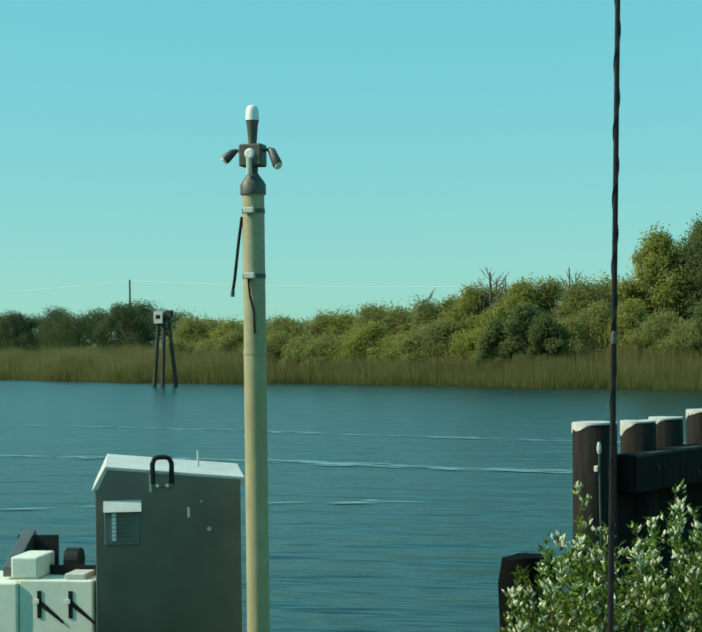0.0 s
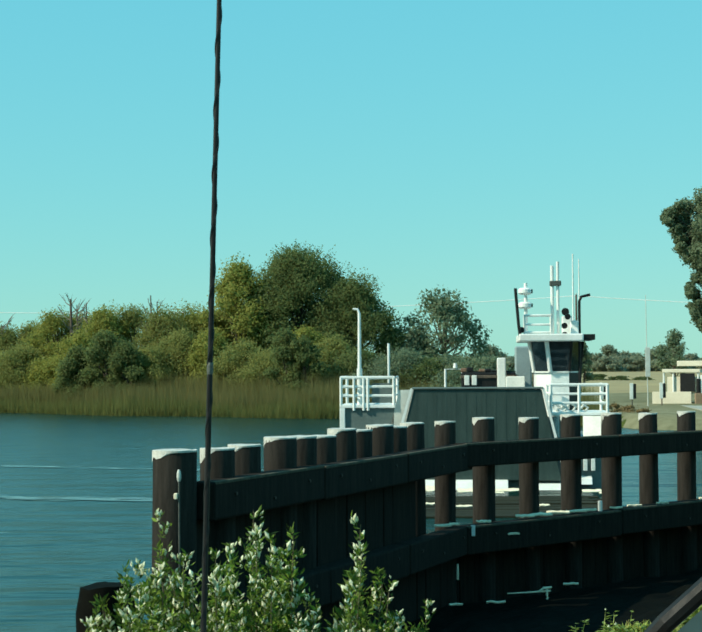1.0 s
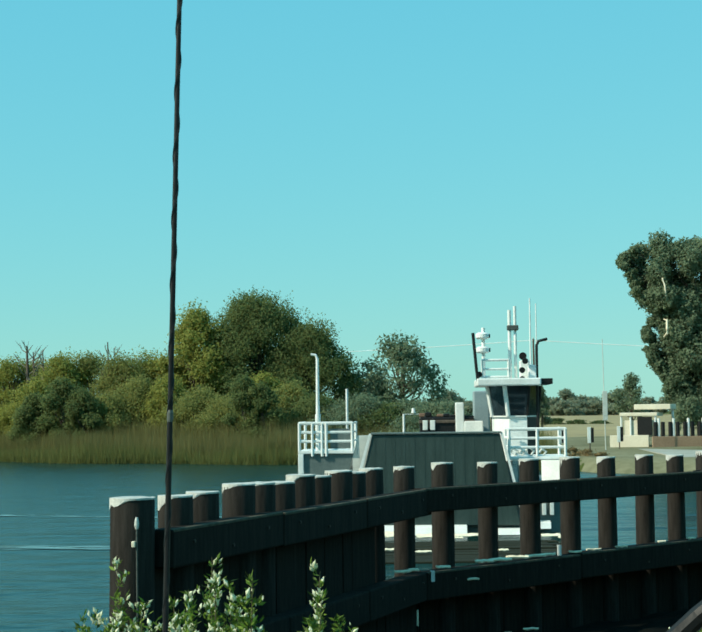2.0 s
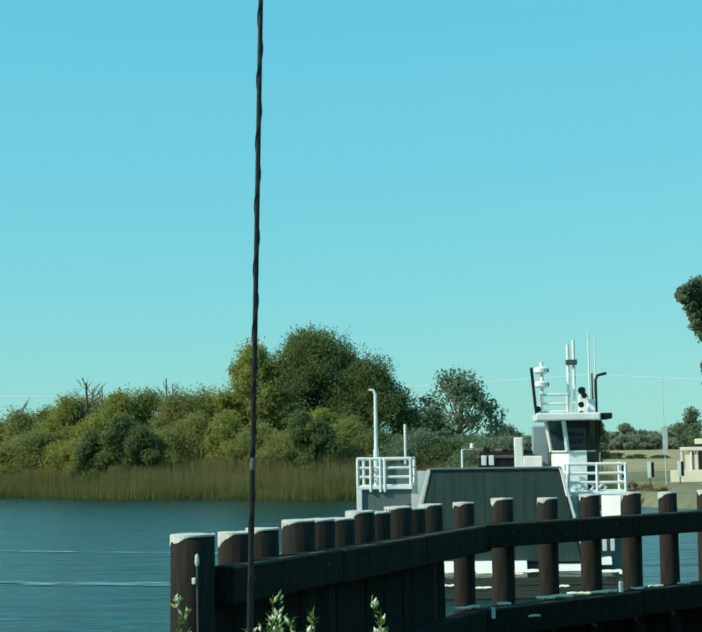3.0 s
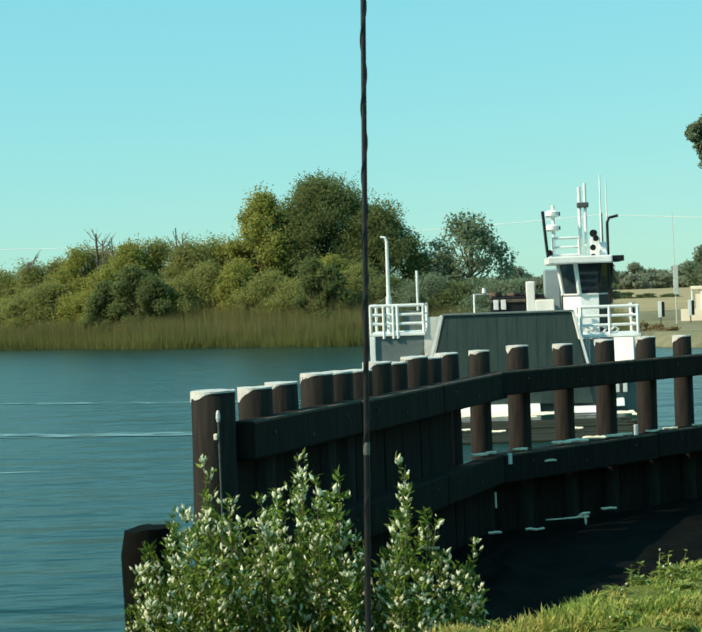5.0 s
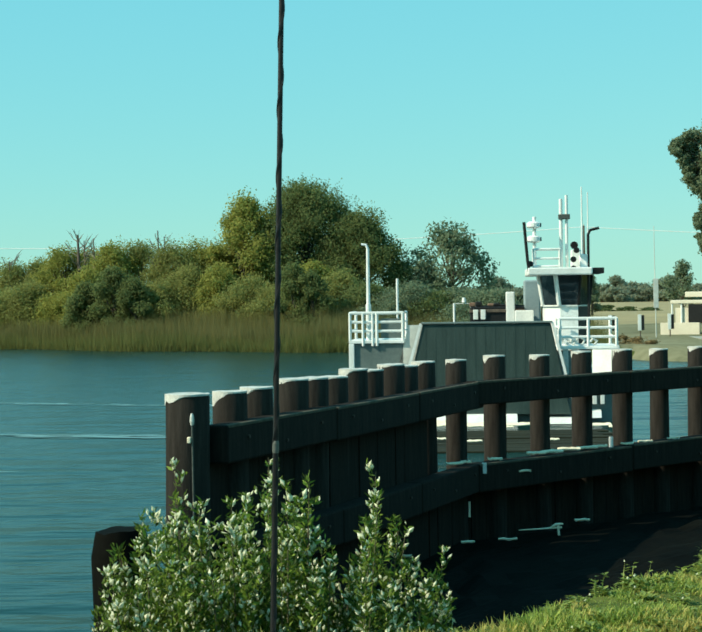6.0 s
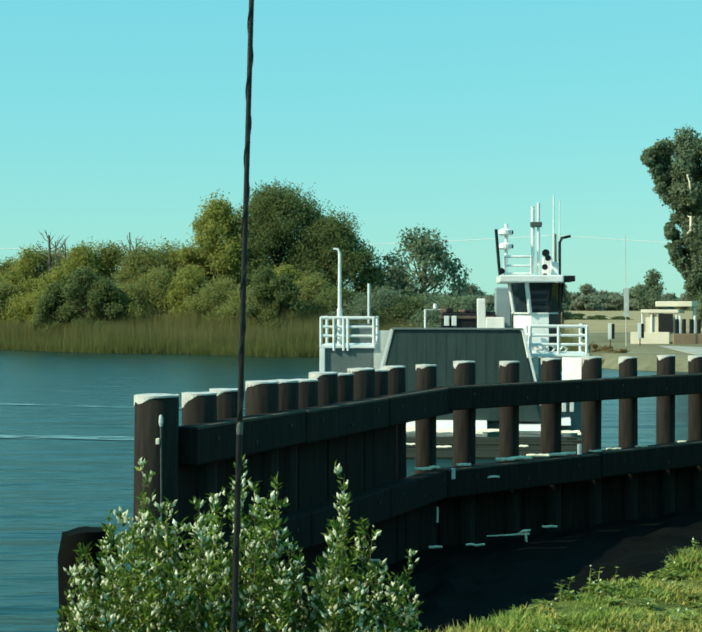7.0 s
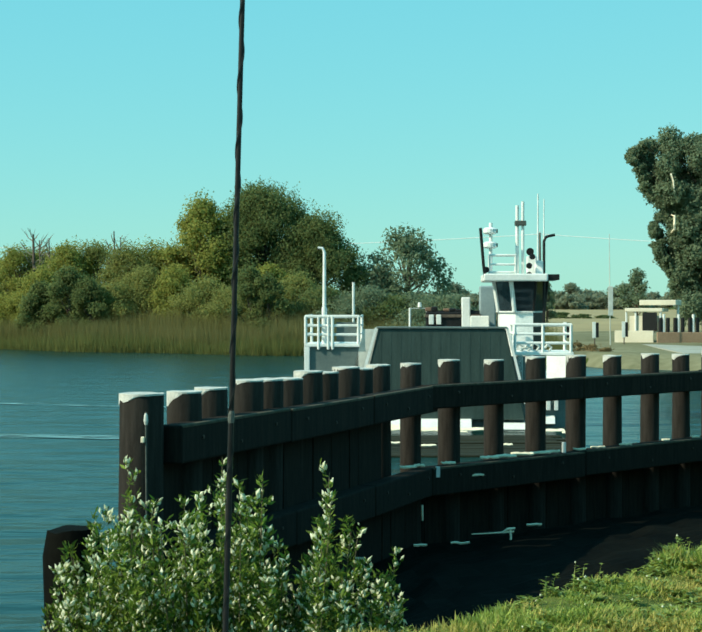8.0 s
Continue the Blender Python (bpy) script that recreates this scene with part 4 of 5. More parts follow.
def blade(out, polys, foot, lean, h, w):
    """A blade of two joints that arches over towards its tip."""
    side = Vector((-lean.y, lean.x, 0)).normalized() * w
    knee = foot + lean * 0.35 + Vector((0, 0, h * 0.62))
    k = len(out)
    out.extend((foot - side, foot + side, knee + side * 0.8, knee - side * 0.8, foot + lean + Vector((0, 0, h))))
    polys.extend(((k, k + 1, k + 2, k + 3), (k + 3, k + 2, k + 4)))


for i in range(5600):
    if i < 4500:      # the edge nearest the car window stands thickest
        cx = rng.uniform(0.0, 2.7)
        cy = crest(cx) + 0.7 - (crest(cx) - 5.9) * rng.random()
    else:
        cx = rng.uniform(-0.8, 5.5)
        cy = crest(cx) + 0.7 - 3.6 * rng.random()
    patch = noise.noise(Vector((cx * 1.7, cy * 1.7, 0))) + 0.6 * noise.noise(Vector((cx * 5, cy * 5, 4)))
    tall = 0.040 * (1 + 1.3 * max(-0.5, patch)) * rng.uniform(0.7, 1.4)
    dry = noise.noise(Vector((cx * 2.6, cy * 2.6, 8))) + rng.gauss(0, 0.18) > 0.05
    out, polys = (dry_verts, dry_faces) if dry else (verts, faces)
    for k in range(13):
        fx, fy, a = cx + rng.gauss(0, 0.030), cy + rng.gauss(0, 0.030), rng.uniform(0, 6.283)
        reach = tall * rng.uniform(0.2, 1.1)
        blade(out, polys, Vector((fx, fy, ground_z(fx, fy) - 0.015)), Vector((math.cos(a) * reach, math.sin(a) * reach, 0)), tall * rng.uniform(0.6, 1.3), rng.uniform(0.0025, 0.0055))
grass = raw_mesh("grass", verts, faces, M_BLADE)
tagged(grass, "tufted yellow-green grass on the levee edge", "grass", kind="stuff")
straw = raw_mesh("dry_grass", dry_verts, dry_faces, M_STRAW)
tagged(straw, "dry straw-coloured tufts among the green grass", "grass", kind="stuff")
verts, faces = [], []
weed_verts, weed_faces = [], []


def pale_tip(p, h):
    k = len(verts)
    verts.extend((p + Vector((0, 0, -h)), p + Vector((h, 0, 0)), p + Vector((0, h, 0)), p + Vector((-h, 0, 0)), p + Vector((0, -h, 0)), p + Vector((0, 0, 1.3 * h))))
    for a0, a1 in ((1, 2), (2, 3), (3, 4), (4, 1)):
        faces.extend(((k, k + a1, k + a0), (k + 5, k + a0, k + a1)))


def weed_leaf(foot, way, l, w):
    """A broad leaf with a fold along its middle."""
    side = way.cross(Vector((0.1, 0.2, 1))).normalized() * w
    k = len(weed_verts)
    weed_verts.extend((foot, foot + way * l * 0.5 + side, foot + way * l - Vector((0, 0, 0.15 * l)), foot + way * l * 0.5 - side, foot + way * l * 0.5 - Vector((0, 0, 0.25 * w))))
    weed_faces.extend(((k, k + 1, k + 4), (k + 1, k + 2, k + 4), (k + 2, k + 3, k + 4), (k + 3, k, k + 4)))


# leafy weeds, some standing up along the crest of the bank, others low in the turf
for c in range(460):
    cx = rng.uniform(0.1, 2.6) if c < 400 else rng.uniform(2.6, 5.0)
    edge = c % 2 > 0
    cy = crest(cx) + (rng.gauss(0.22, 0.12) if edge else 0.2 - 1.9 * rng.random())
    tall = (0.05 + 0.09 * rng.random() ** 2) * (1 + 0.8 * noise.noise(Vector((cx * 3.1, 0, 2)))) if edge else rng.uniform(0.025, 0.06)
    for k in range(rng.randint(3, 7)):
        fx, fy = cx + rng.gauss(0, 0.035), cy + rng.gauss(0, 0.035)
        foot = Vector((fx, fy, ground_z(fx, fy) - 0.01))
        top = foot + Vector((rng.gauss(0, 0.25), rng.gauss(0, 0.25), 1.0)) * tall * rng.uniform(0.6, 1.0)
        blade(weed_verts, weed_faces, foot, top - foot - Vector((0, 0, (top - foot).z)) + Vector((0.001, 0, 0)), (top - foot).z, 0.0022)
        for m in range(9):
            a = rng.uniform(0, 6.283)
            weed_leaf(foot.lerp(top, rng.uniform(0.25, 1.0)), Vector((math.cos(a), math.sin(a), rng.uniform(-0.1, 0.7))).normalized(), rng.uniform(0.018, 0.042) * (1 if edge else 1.4), rng.uniform(0.006, 0.013) * (1 if edge else 1.3))
        if rng.random() < 0.10:
            pale_tip(top, rng.uniform(0.004, 0.008))
weeds = raw_mesh("weeds", weed_verts, weed_faces, M_WEED)
tagged(weeds, "ragged leafy green weeds along the levee edge", "weeds", kind="stuff")
heads = raw_mesh("grass_heads", verts, faces, M_TUFT_GLINT)
tagged(heads, "pale seed heads in the bank grass", "grass", kind="stuff")

# ---- pole with flood lights ----
pole = thing("light_pole", pose(-2.852, 8.05, 1.68), "chalky yellow steel pole with two small flood lights", "light pole")
part("shaft", tubed([(0, 0, 0), (0, 0, 2.20)], 0.061, 24), M_YELLOW, pole, smooth=True)
part("upper_shaft", tubed([(0, 0, 2.19), (0, 0, 3.08)], 0.060, 24), M_POLETOP, pole, "greyed upper part of the pole", smooth=True)
part("joint_ring", tubed([(0, 0, 2.19), (0, 0, 2.215)], 0.0635, 24), M_YELLOW, pole, smooth=True)
part("pole_cap", tubed([(0, 0, 3.05), (0, 0, 3.10), (0, 0, 3.12), (0, 0, 3.16)], [0.070, 0.070, 0.06, 0.03], 28), M_GALV, pole, smooth=True)
part("nipple", tubed([(0, 0, 3.15), (0, 0, 3.23)], 0.028, 14), M_GALV, pole)
junction = part("junction_box", boxed(-0.064, 0.064, -0.05, 0.05, 3.20, 3.32, bevel=0.008), M_GALV, pole)
part("cover_plate", tubed([(0, -0.062, 3.265), (0, -0.05, 3.265)], [0.02, 0.03], 12), M_WHITE, junction)
part("conduit_drop", tubed([(0, -0.058, 3.24), (0, -0.06, 3.15)], 0.016, 10), M_CABTOP, junction)
part("photocell_neck", tubed([(0, 0, 3.32), (0, 0, 3.42), (0, 0, 3.455)], [0.022, 0.030, 0.036], 24), M_GALV, pole, smooth=True)
part("photocell", tubed([(0, 0, 3.45), (0, 0, 3.505), (0, 0, 3.525), (0, 0, 3.533)], [0.038, 0.034, 0.027, 0.014], 24), M_WHITE, pole, "white photocell cap", smooth=True)
for s, drop in ((-1, 0.035), (1, 0.075)):
    head = part("flood_light", tubed([(s * 0.095, 0, 3.29), (s * 0.112, -0.01, 3.28), (s * 0.148, -0.024, 3.28 - drop), (s * 0.153, -0.026, 3.274 - drop)], [0.013, 0.021, 0.028, 0.025], 24), M_GALV, pole, smooth=True)
    part("arm", tubed([(s * 0.06, 0, 3.285), (s * 0.10, 0, 3.293)], 0.009, 10), M_GALV, head)
    part("lens", tubed([(s * 0.153, -0.027, 3.272 - drop), (s * 0.157, -0.029, 3.268 - drop)], 0.022, 16), M_WHITE, head)
for z in (2.96, 2.61):
    clamp = part("clamp", tubed([(0, 0, z - 0.012), (0, 0, z + 0.012)], 0.063, 24), M_GALV, pole)
    part("clamp_bolt", boxed(-0.03, 0.03, -0.085, -0.06, z - 0.016, z + 0.016, bevel=0.005), M_CABTOP, clamp)
part("loose_cable", tubed([(-0.055, -0.03, 2.93), (-0.075, -0.03, 2.8), (-0.10, -0.03, 2.6), (-0.112, -0.03, 2.53)], 0.009, 8), M_BLACK, pole)
part("cable_end", tubed([(-0.112, -0.03, 2.53), (-0.115, -0.03, 2.50)], 0.012, 8), M_GALV, pole)
part("cable", tubed([(-0.01, -0.068, 2.60), (0.0, -0.07, 2.5), (0.02, -0.066, 2.42), (0.024, -0.068, 2.30)], 0.006, 8), M_BLACK, pole)

# ---- electrical cabinet with a bevelled hood ----
cabinet = thing("electrical_cabinet", pose(-3.335, 8.42, 1.72, 0, 0, 24), "dull grey metal electrical cabinet with a pale hood", "cabinet")
part("body", boxed(-0.575, 0.215, -0.25, 0.25, 0, 1.42, bevel=0.008), M_CABINET, cabinet)
hood_bm = prism([(-0.595, 1.41), (-0.52, 1.545), (0.245, 1.47), (0.245, 1.44), (0.215, 1.42), (-0.575, 1.42)], "y", -0.255, 0.42, 0.004)
for v in hood_bm.verts:
    if v.co.z > 1.44 and v.co.y > 0:
        v.co.z += 0.025
hood = part("hood", hood_bm, M_CABTOP, cabinet, "pale weathered hood")
part("gable", prism([(-0.57, 0.01), (-0.57, 1.40), (-0.507, 1.527), (0.220, 1.457), (0.220, 0.01)], "y", -0.262, -0.2555), M_CABINET, hood)
eye = part("lifting_eye", boxed(-0.27, -0.15, -0.275, -0.263, 1.425, 1.475, bevel=0.003), M_CABINET, cabinet)
part("handle", tubed([(-0.262, -0.275, 1.445), (-0.262, -0.275, 1.555), (-0.250, -0.275, 1.582), (-0.228, -0.275, 1.59), (-0.192, -0.275, 1.59), (-0.170, -0.275, 1.582), (-0.158, -0.275, 1.555), (-0.158, -0.275, 1.445)], 0.014, 8), M_BLACK, eye, "black bent lifting handle")
for x in (-0.237, -0.183):
    part("rivet", tubed([(x, -0.285, 1.435), (x, -0.274, 1.435)], 0.010, 8), M_WHITE, eye)
part("bracket_edge", boxed(-0.281, -0.268, -0.282, -0.2635, 1.40, 1.50), M_CABTOP, eye, "pale edge of the bracket")
vent = part("vent", boxed(-0.525, -0.335, -0.28, -0.25, 1.115, 1.335, bevel=0.004), M_GREYSTEEL, cabinet)
part("vent_hood", prism([(-0.32, 1.30), (-0.25, 1.37), (-0.25, 1.30)], "x", -0.53, -0.325), M_CABTOP, vent, "pale rain hood")
for k in range(7):
    part("louvre", boxed(-0.485, -0.462, -0.292, -0.279, 1.14 + 0.022 * k, 1.157 + 0.022 * k), M_WHITE, vent)
    part("slot", boxed(-0.455, -0.37, -0.286, -0.2795, 1.142 + 0.022 * k, 1.150 + 0.022 * k), M_CABINET, vent)
part("latch", boxed(-0.075, -0.06, -0.275, -0.25, 1.255, 1.31, bevel=0.003), M_WHITE, cabinet)
part("hinge", boxed(-0.005, 0.012, -0.262, -0.25, 1.335, 1.348), M_WHITE, cabinet)
part("lock", tubed([(0.045, -0.27, 1.19), (0.045, -0.25, 1.19)], 0.012, 12), M_CABTOP, cabinet)
part("sight_rod", tubed([(0.0, 0.1, 1.5), (0.0, 0.1, 1.60)], 0.006, 6), M_CABTOP, cabinet)

# ---- white equipment locker beside the cabinet ----
locker = thing("equipment_locker", pose(-4.10, 8.2, 1.7, 0, 0, 8), "low white metal locker with black latches and a stepped top", "locker")
part("body", boxed(-0.17, 0.26, -0.2, 0.06, 0, 0.93, bevel=0.01), M_LOCKER, locker)
part("side_body", boxed(-0.75, -0.172, -0.22, 0.25, 0, 0.915, bevel=0.01), M_LOCKER, locker)
part("corner_block", boxed(-0.22, -0.06, -0.19, 0.1, 0.932, 1.055, bevel=0.012), M_LOCKER, locker)
part("tray_back", boxed(-0.058, 0.215, 0.0, 0.02, 0.932, 0.985), M_BLACK, locker)
part("reel", tubed([(0.02, 0.08, 1.0), (0.10, 0.08, 1.0)], 0.075, 18), M_BLACK, locker)
part("tray_lip", boxed(0.09, 0.21, -0.18, 0.0, 0.932, 0.962, bevel=0.006), M_CABTOP, locker)
part("lid", prism([(-0.1, 0.93), (-0.1, 0.99), (0.24, 1.16), (0.26, 1.13), (0.26, 0.93)], "x", -0.30, -0.225, 0.005), M_CABINET, locker)
part("back_board", boxed(-0.32, -0.08, 0.2, 0.225, 0.93, 1.13), M_BLACK, locker)
for x in (-0.05, 0.13):
    latch = part("latch", boxed(x - 0.012, x + 0.012, -0.2045, -0.199, 0.72, 0.87), M_BLACK, locker)
    part("lever", prism([(x - 0.012, 0.80), (x + 0.135, 0.69), (x + 0.14, 0.70), (x + 0.012, 0.815)], "y", -0.2075, -0.2005), M_BLACK, latch)
    part("hasp", boxed(x - 0.03, x + 0.0, -0.212, -0.2048, 0.80, 0.825, bevel=0.002), M_WHITE, latch)

# ---- car with its aerial ----
car = thing("car", pose(0, 0, 2.6), "silver car whose windscreen edge and aerial stand before the camera", "car")


def aerial_x(z):
    return -0.087 + 0.0276 * (z - 1.32)


aerial = part("aerial", tubed([(aerial_x(0.8), 1.15, 0.80), (aerial_x(1.32), 1.15, 1.32)], [0.0024, 0.0021], 10), M_BLACK, car, "black whip aerial with a spiral wrap")
part("whip", tubed([(aerial_x(1.318), 1.15, 1.318), (aerial_x(1.9), 1.15, 1.9)], [0.0020, 0.0017], 10), M_BLACK, aerial)
part("collar", tubed([(aerial_x(z), 1.15, z) for z in (1.314, 1.316, 1.321, 1.323)], [0.0021, 0.0024, 0.0024, 0.0020], 12), M_GALV, aerial)
part("spiral_wrap", tubed([(aerial_x(z) + 0.0015 * math.cos(z * 131), 1.15 + 0.0015 * math.sin(z * 131), z) for z in (0.82 + 1.07 * k / 300 for k in range(301))], 0.0011, 6), M_BLACK, aerial)
part("hood", prism([(0.78, 0.84), (1.0, 0.82), (1.9, 0.76), (2.02, 0.6), (2.02, 0.35), (0.78, 0.35)], "x", -0.85, 0.85, 0.03), M_CAR, car)
part("floor_pan", boxed(-0.82, 0.82, -2.3, 0.78, 0.25, 0.36, bevel=0.02), M_BLACK, car)
for s in (-1, 1):
    part("door_panel", boxed(min(s * 0.78, s * 0.86), max(s * 0.78, s * 0.86), -2.3, 0.78, 0.36, 0.95, bevel=0.02), M_CAR, car)
    for y in (-1.5, 1.4):
        wheel = part("wheel", tubed([(s * 0.66, y, 0.32), (s * 0.70, y, 0.32), (s * 0.84, y, 0.32), (s * 0.88, y, 0.32)], [0.29, 0.33, 0.33, 0.29], 24), M_BLACK, car)
        part("rim", tubed([(s * 0.86, y, 0.32), (s * 0.89, y, 0.32)], [0.2, 0.17], 18), M_GALV, wheel)
part("dashboard", prism([(0.30, 0.70), (0.30, 0.94), (0.40, 1.02), (0.66, 1.05), (0.74, 0.92), (0.74, 0.70)], "x", -0.76, 0.76, 0.02), M_BLACK, car)
part("cowl", prism([(0.70, 0.84), (0.70, 1.0), (0.76, 0.98), (0.90, 0.86), (0.90, 0.82)], "x", -0.8, 0.8, 0.01), M_CAR, car)
for s in (-1, 1):
    part("door_pillar", tubed([(s * 0.80, -1.0, 0.94), (s * 0.68, -0.95, 1.64)], 0.04, 8), M_CAR, car)
    part("rear_pillar", tubed([(s * 0.80, -2.2, 0.94), (s * 0.66, -1.75, 1.64)], 0.05, 8), M_CAR, car)
part("windscreen_pillar", tubed([(-0.80, 0.72, 0.96), (-0.72, 0.4, 1.28), (-0.64, -0.12, 1.63)], 0.03, 8), M_CAR, car)
part("roof", prism([(-1.85, 1.60), (-1.6, 1.67), (-0.3, 1.69), (-0.14, 1.655), (-0.14, 1.62), (-1.85, 1.57)], "x", -0.70, 0.70, 0.02), M_CAR, car)
part("bumper", boxed(-0.84, 0.84, 2.0, 2.1, 0.36, 0.50, bevel=0.03), M_BLACK, car)
for s in (-1, 1):
    part("headlight", tubed([(s * 0.62, 2.0, 0.58), (s * 0.62, 2.05, 0.58)], [0.10, 0.085], 16), M_WHITE, car)
part("tailgate", boxed(-0.8, 0.8, -2.36, -2.30, 0.36, 0.97, bevel=0.02), M_CAR, car)
# windscreen edge: a black rubber seal with silver trim outside it
seal_line = [(0.0, 0.66, 1.105), (0.08, 0.65, 1.13), (0.13, 0.635, 1.185), (0.155, 0.62, 1.217), (0.18, 0.62, 1.239), (0.24, 0.60, 1.29), (0.34, 0.56, 1.36), (0.46, 0.40, 1.45), (0.56, 0.12, 1.56), (0.60, -0.12, 1.625)]
part("windscreen_seal", tubed([(x + 0.003, y, z - 0.003) for x, y, z in seal_line], 0.0042, 10), M_BLACK, car)
trim = bmesh.new()
ring_a = [trim.verts.new((x + 0.007, y, z - 0.007)) for x, y, z in seal_line]
ring_b = [trim.verts.new((x + 0.03 + 0.35 * (z - 0.98), y + 0.01, 0.98)) for x, y, z in seal_line]
ring_c = [trim.verts.new((x + 0.03 + 0.35 * (z - 0.98), y + 0.03, 0.98)) for x, y, z in seal_line]
for k in range(len(seal_line) - 1):
    trim.faces.new((ring_a[k], ring_a[k + 1], ring_b[k + 1], ring_b[k]))
    trim.faces.new((ring_b[k], ring_b[k + 1], ring_c[k + 1], ring_c[k]))
    trim.faces.new((ring_c[k], ring_c[k + 1], ring_a[k + 1], ring_a[k]))
part("pillar_trim", trim, M_CAR, car, "silver trim outside the seal")

# ---- small things on and near the wall ----
rod = thing("conduit_rod", pose(-2.08, 16.05, -1.0), "thin grey conduit rod before the end pile", "rod")
part("pipe", tubed([(0.02, 0, 0), (0.0, 0, 3.82)], 0.0095, 8), M_GALV, rod)
part("knob", tubed([(0, 0, 3.78), (0, 0, 3.82), (0, 0, 3.87), (0, 0, 3.9)], [0.014, 0.024, 0.020, 0.01], 10), M_CABTOP, rod)
part("clip", boxed(-0.05, -0.015, -0.03, 0.03, 3.60, 3.66, bevel=0.006), M_DRIFT, rod)


def board(p, along, l, w, label, seed):
    """A broken, weathered plank that lies propped with its face towards the sun side of the river."""
    rng = random.Random(seed)
    x = Vector(along).normalized()
    n = Vector((-0.55, -0.42, 0.72))
    n = (n - x * n.dot(x)).normalized()
    y = n.cross(x)
    m = Matrix((x, y, n)).transposed().to_4x4()
    ob = thing("driftwood", Matrix.Translation(p) @ m, label, "driftwood")
    bm = bmesh.new()
    rows = []
    for k in range(7):
        f = k / 6 - 0.5
        half = w * 0.5 * (1 - 1.2 * abs(f) ** 3) * rng.uniform(0.7, 1.1)
        lift = rng.uniform(-0.006, 0.006)
        rows.append([bm.verts.new((f * l, q * half + lift, t + lift)) for q, t in ((-1, -0.012), (1, -0.012), (1, 0.012), (-1, 0.012))])
    for r0, r1 in zip(rows, rows[1:]):
        for k in range(4):
            bm.faces.new((r0[k], r0[(k + 1) % 4], r1[(k + 1) % 4], r1[k]))
    bm.faces.new(rows[0][::-1])
    bm.faces.new(rows[-1])
    part("wood", bm, M_DRIFT, ob)
    return ob


def along_b(s, off, z):
    """A point at s metres along the open leg, off metres in front of it."""
    side = Vector((down_b.y, -down_b.x, 0))
    p = BEND + down_b * s + side * off
    return (p.x, p.y, z)


# some boards paint the sunlit top of the waler, the rest are debris
DRIFT = "pale driftwood and painted sun streaks on the lower waler"
for k, (at, off, z, l, w) in enumerate(((-0.45, 0.40, 1.50, 0.34, 0.10), (-0.15, 0.36, 1.50, 0.2, 0.09), (0.55, 0.34, 1.49, 0.3, 0.09), (1.55, 0.34, 1.51, 0.4, 0.13), (1.95, 0.36, 1.51, 0.45, 0.14), (2.4, 0.34, 1.51, 0.5, 0.13), (2.85, 0.36, 1.50, 0.45, 0.11), (3.2, 0.35, 1.50, 0.35, 0.10),
                                        (3.95, 0.36, 1.49, 0.3, 0.06), (4.5, 0.34, 1.49, 0.35, 0.06), (5.3, 0.36, 1.49, 0.3, 0.05), (6.6, 0.34, 1.49, 0.2, 0.09), (7.6, 0.34, 1.49, 0.2, 0.09), (8.5, 0.36, 1.48, 0.22, 0.08), (1.0, 0.50, 1.27, 0.4, 0.06))):
    board(along_b(at, off, z), (1, 0.35, 0), l * 0.8, w * 0.62, DRIFT, k)
for s, z, h in ((0.12, 1.3, 0.17), (3.45, 1.46, 0.18)):
    peg = thing("white_peg", pose(*along_b(s, 0.50 if s < 1 else 0.40, z)), "short white marker board fixed to the waler", "marker")
    part("board", boxed(-0.035, 0.035, -0.015, 0.015, 0, h, bevel=0.006), M_WHITE, peg)
for k, (x, y, l, w) in enumerate(((2.10, 43.6, 0.5, 0.10), (4.05, 43.6, 0.24, 0.12), (4.35, 43.9, 0.28, 0.10), (1.35, 48.9, 0.45, 0.4), (2.45, 48.7, 0.6, 0.26), (3.75, 48.9, 0.85, 0.22), (3.4, 48.2, 0.3, 0.12), (6.25, 48.5, 0.6, 0.2), (6.55, 48.0, 0.3, 0.12), (7.6, 45.8, 0.35, 0.14), (1.2, 44.4, 0.4, 0.10))):
    board((x, y, 0.10 + 0.25 * w), (1, 0.15, 0), l, w, "pale driftwood board lying by the raft", 40 + k)
# added raft; its dark planks also paint the reflection of the ramp
raft = thing("timber_raft", pose(3.6, 44.6, 0.0, 0, 0, 2), "low timber raft that also paints the dark reflection of the ramp", "raft")
rng = random.Random(31)
for k in range(13):
    y = -3.1 + 0.5 * k
    x0, x1 = -3.0 + rng.uniform(-0.3, 0.4), 2.7 + rng.uniform(-0.5, 0.5)
    part("plank", boxed(x0, x1, y, y + 0.47, -0.12, 0.05 + rng.uniform(-0.02, 0.03), bevel=0.015), M_RAFT, raft)
ledge = thing("drift_branch", pose(1.90, 24.95, 0.36), "pale forked branch lying at the foot of the wall", "branch")
part("limb", tubed([(0.0, 0, 0.02), (0.35, 0.05, 0.03), (0.68, 0.1, 0.045)], [0.008, 0.012, 0.018], 7), M_DRIFT, ledge)
part("fork", tubed([(0.50, 0.08, 0.04), (0.58, 0.08, 0.09), (0.70, 0.1, 0.10)], [0.014, 0.022, 0.016], 7), M_DRIFT, ledge)
part("root", tubed([(0.62, 0.1, 0.10), (0.63, 0.08, -0.08)], [0.022, 0.018], 7), M_DRIFT, ledge)
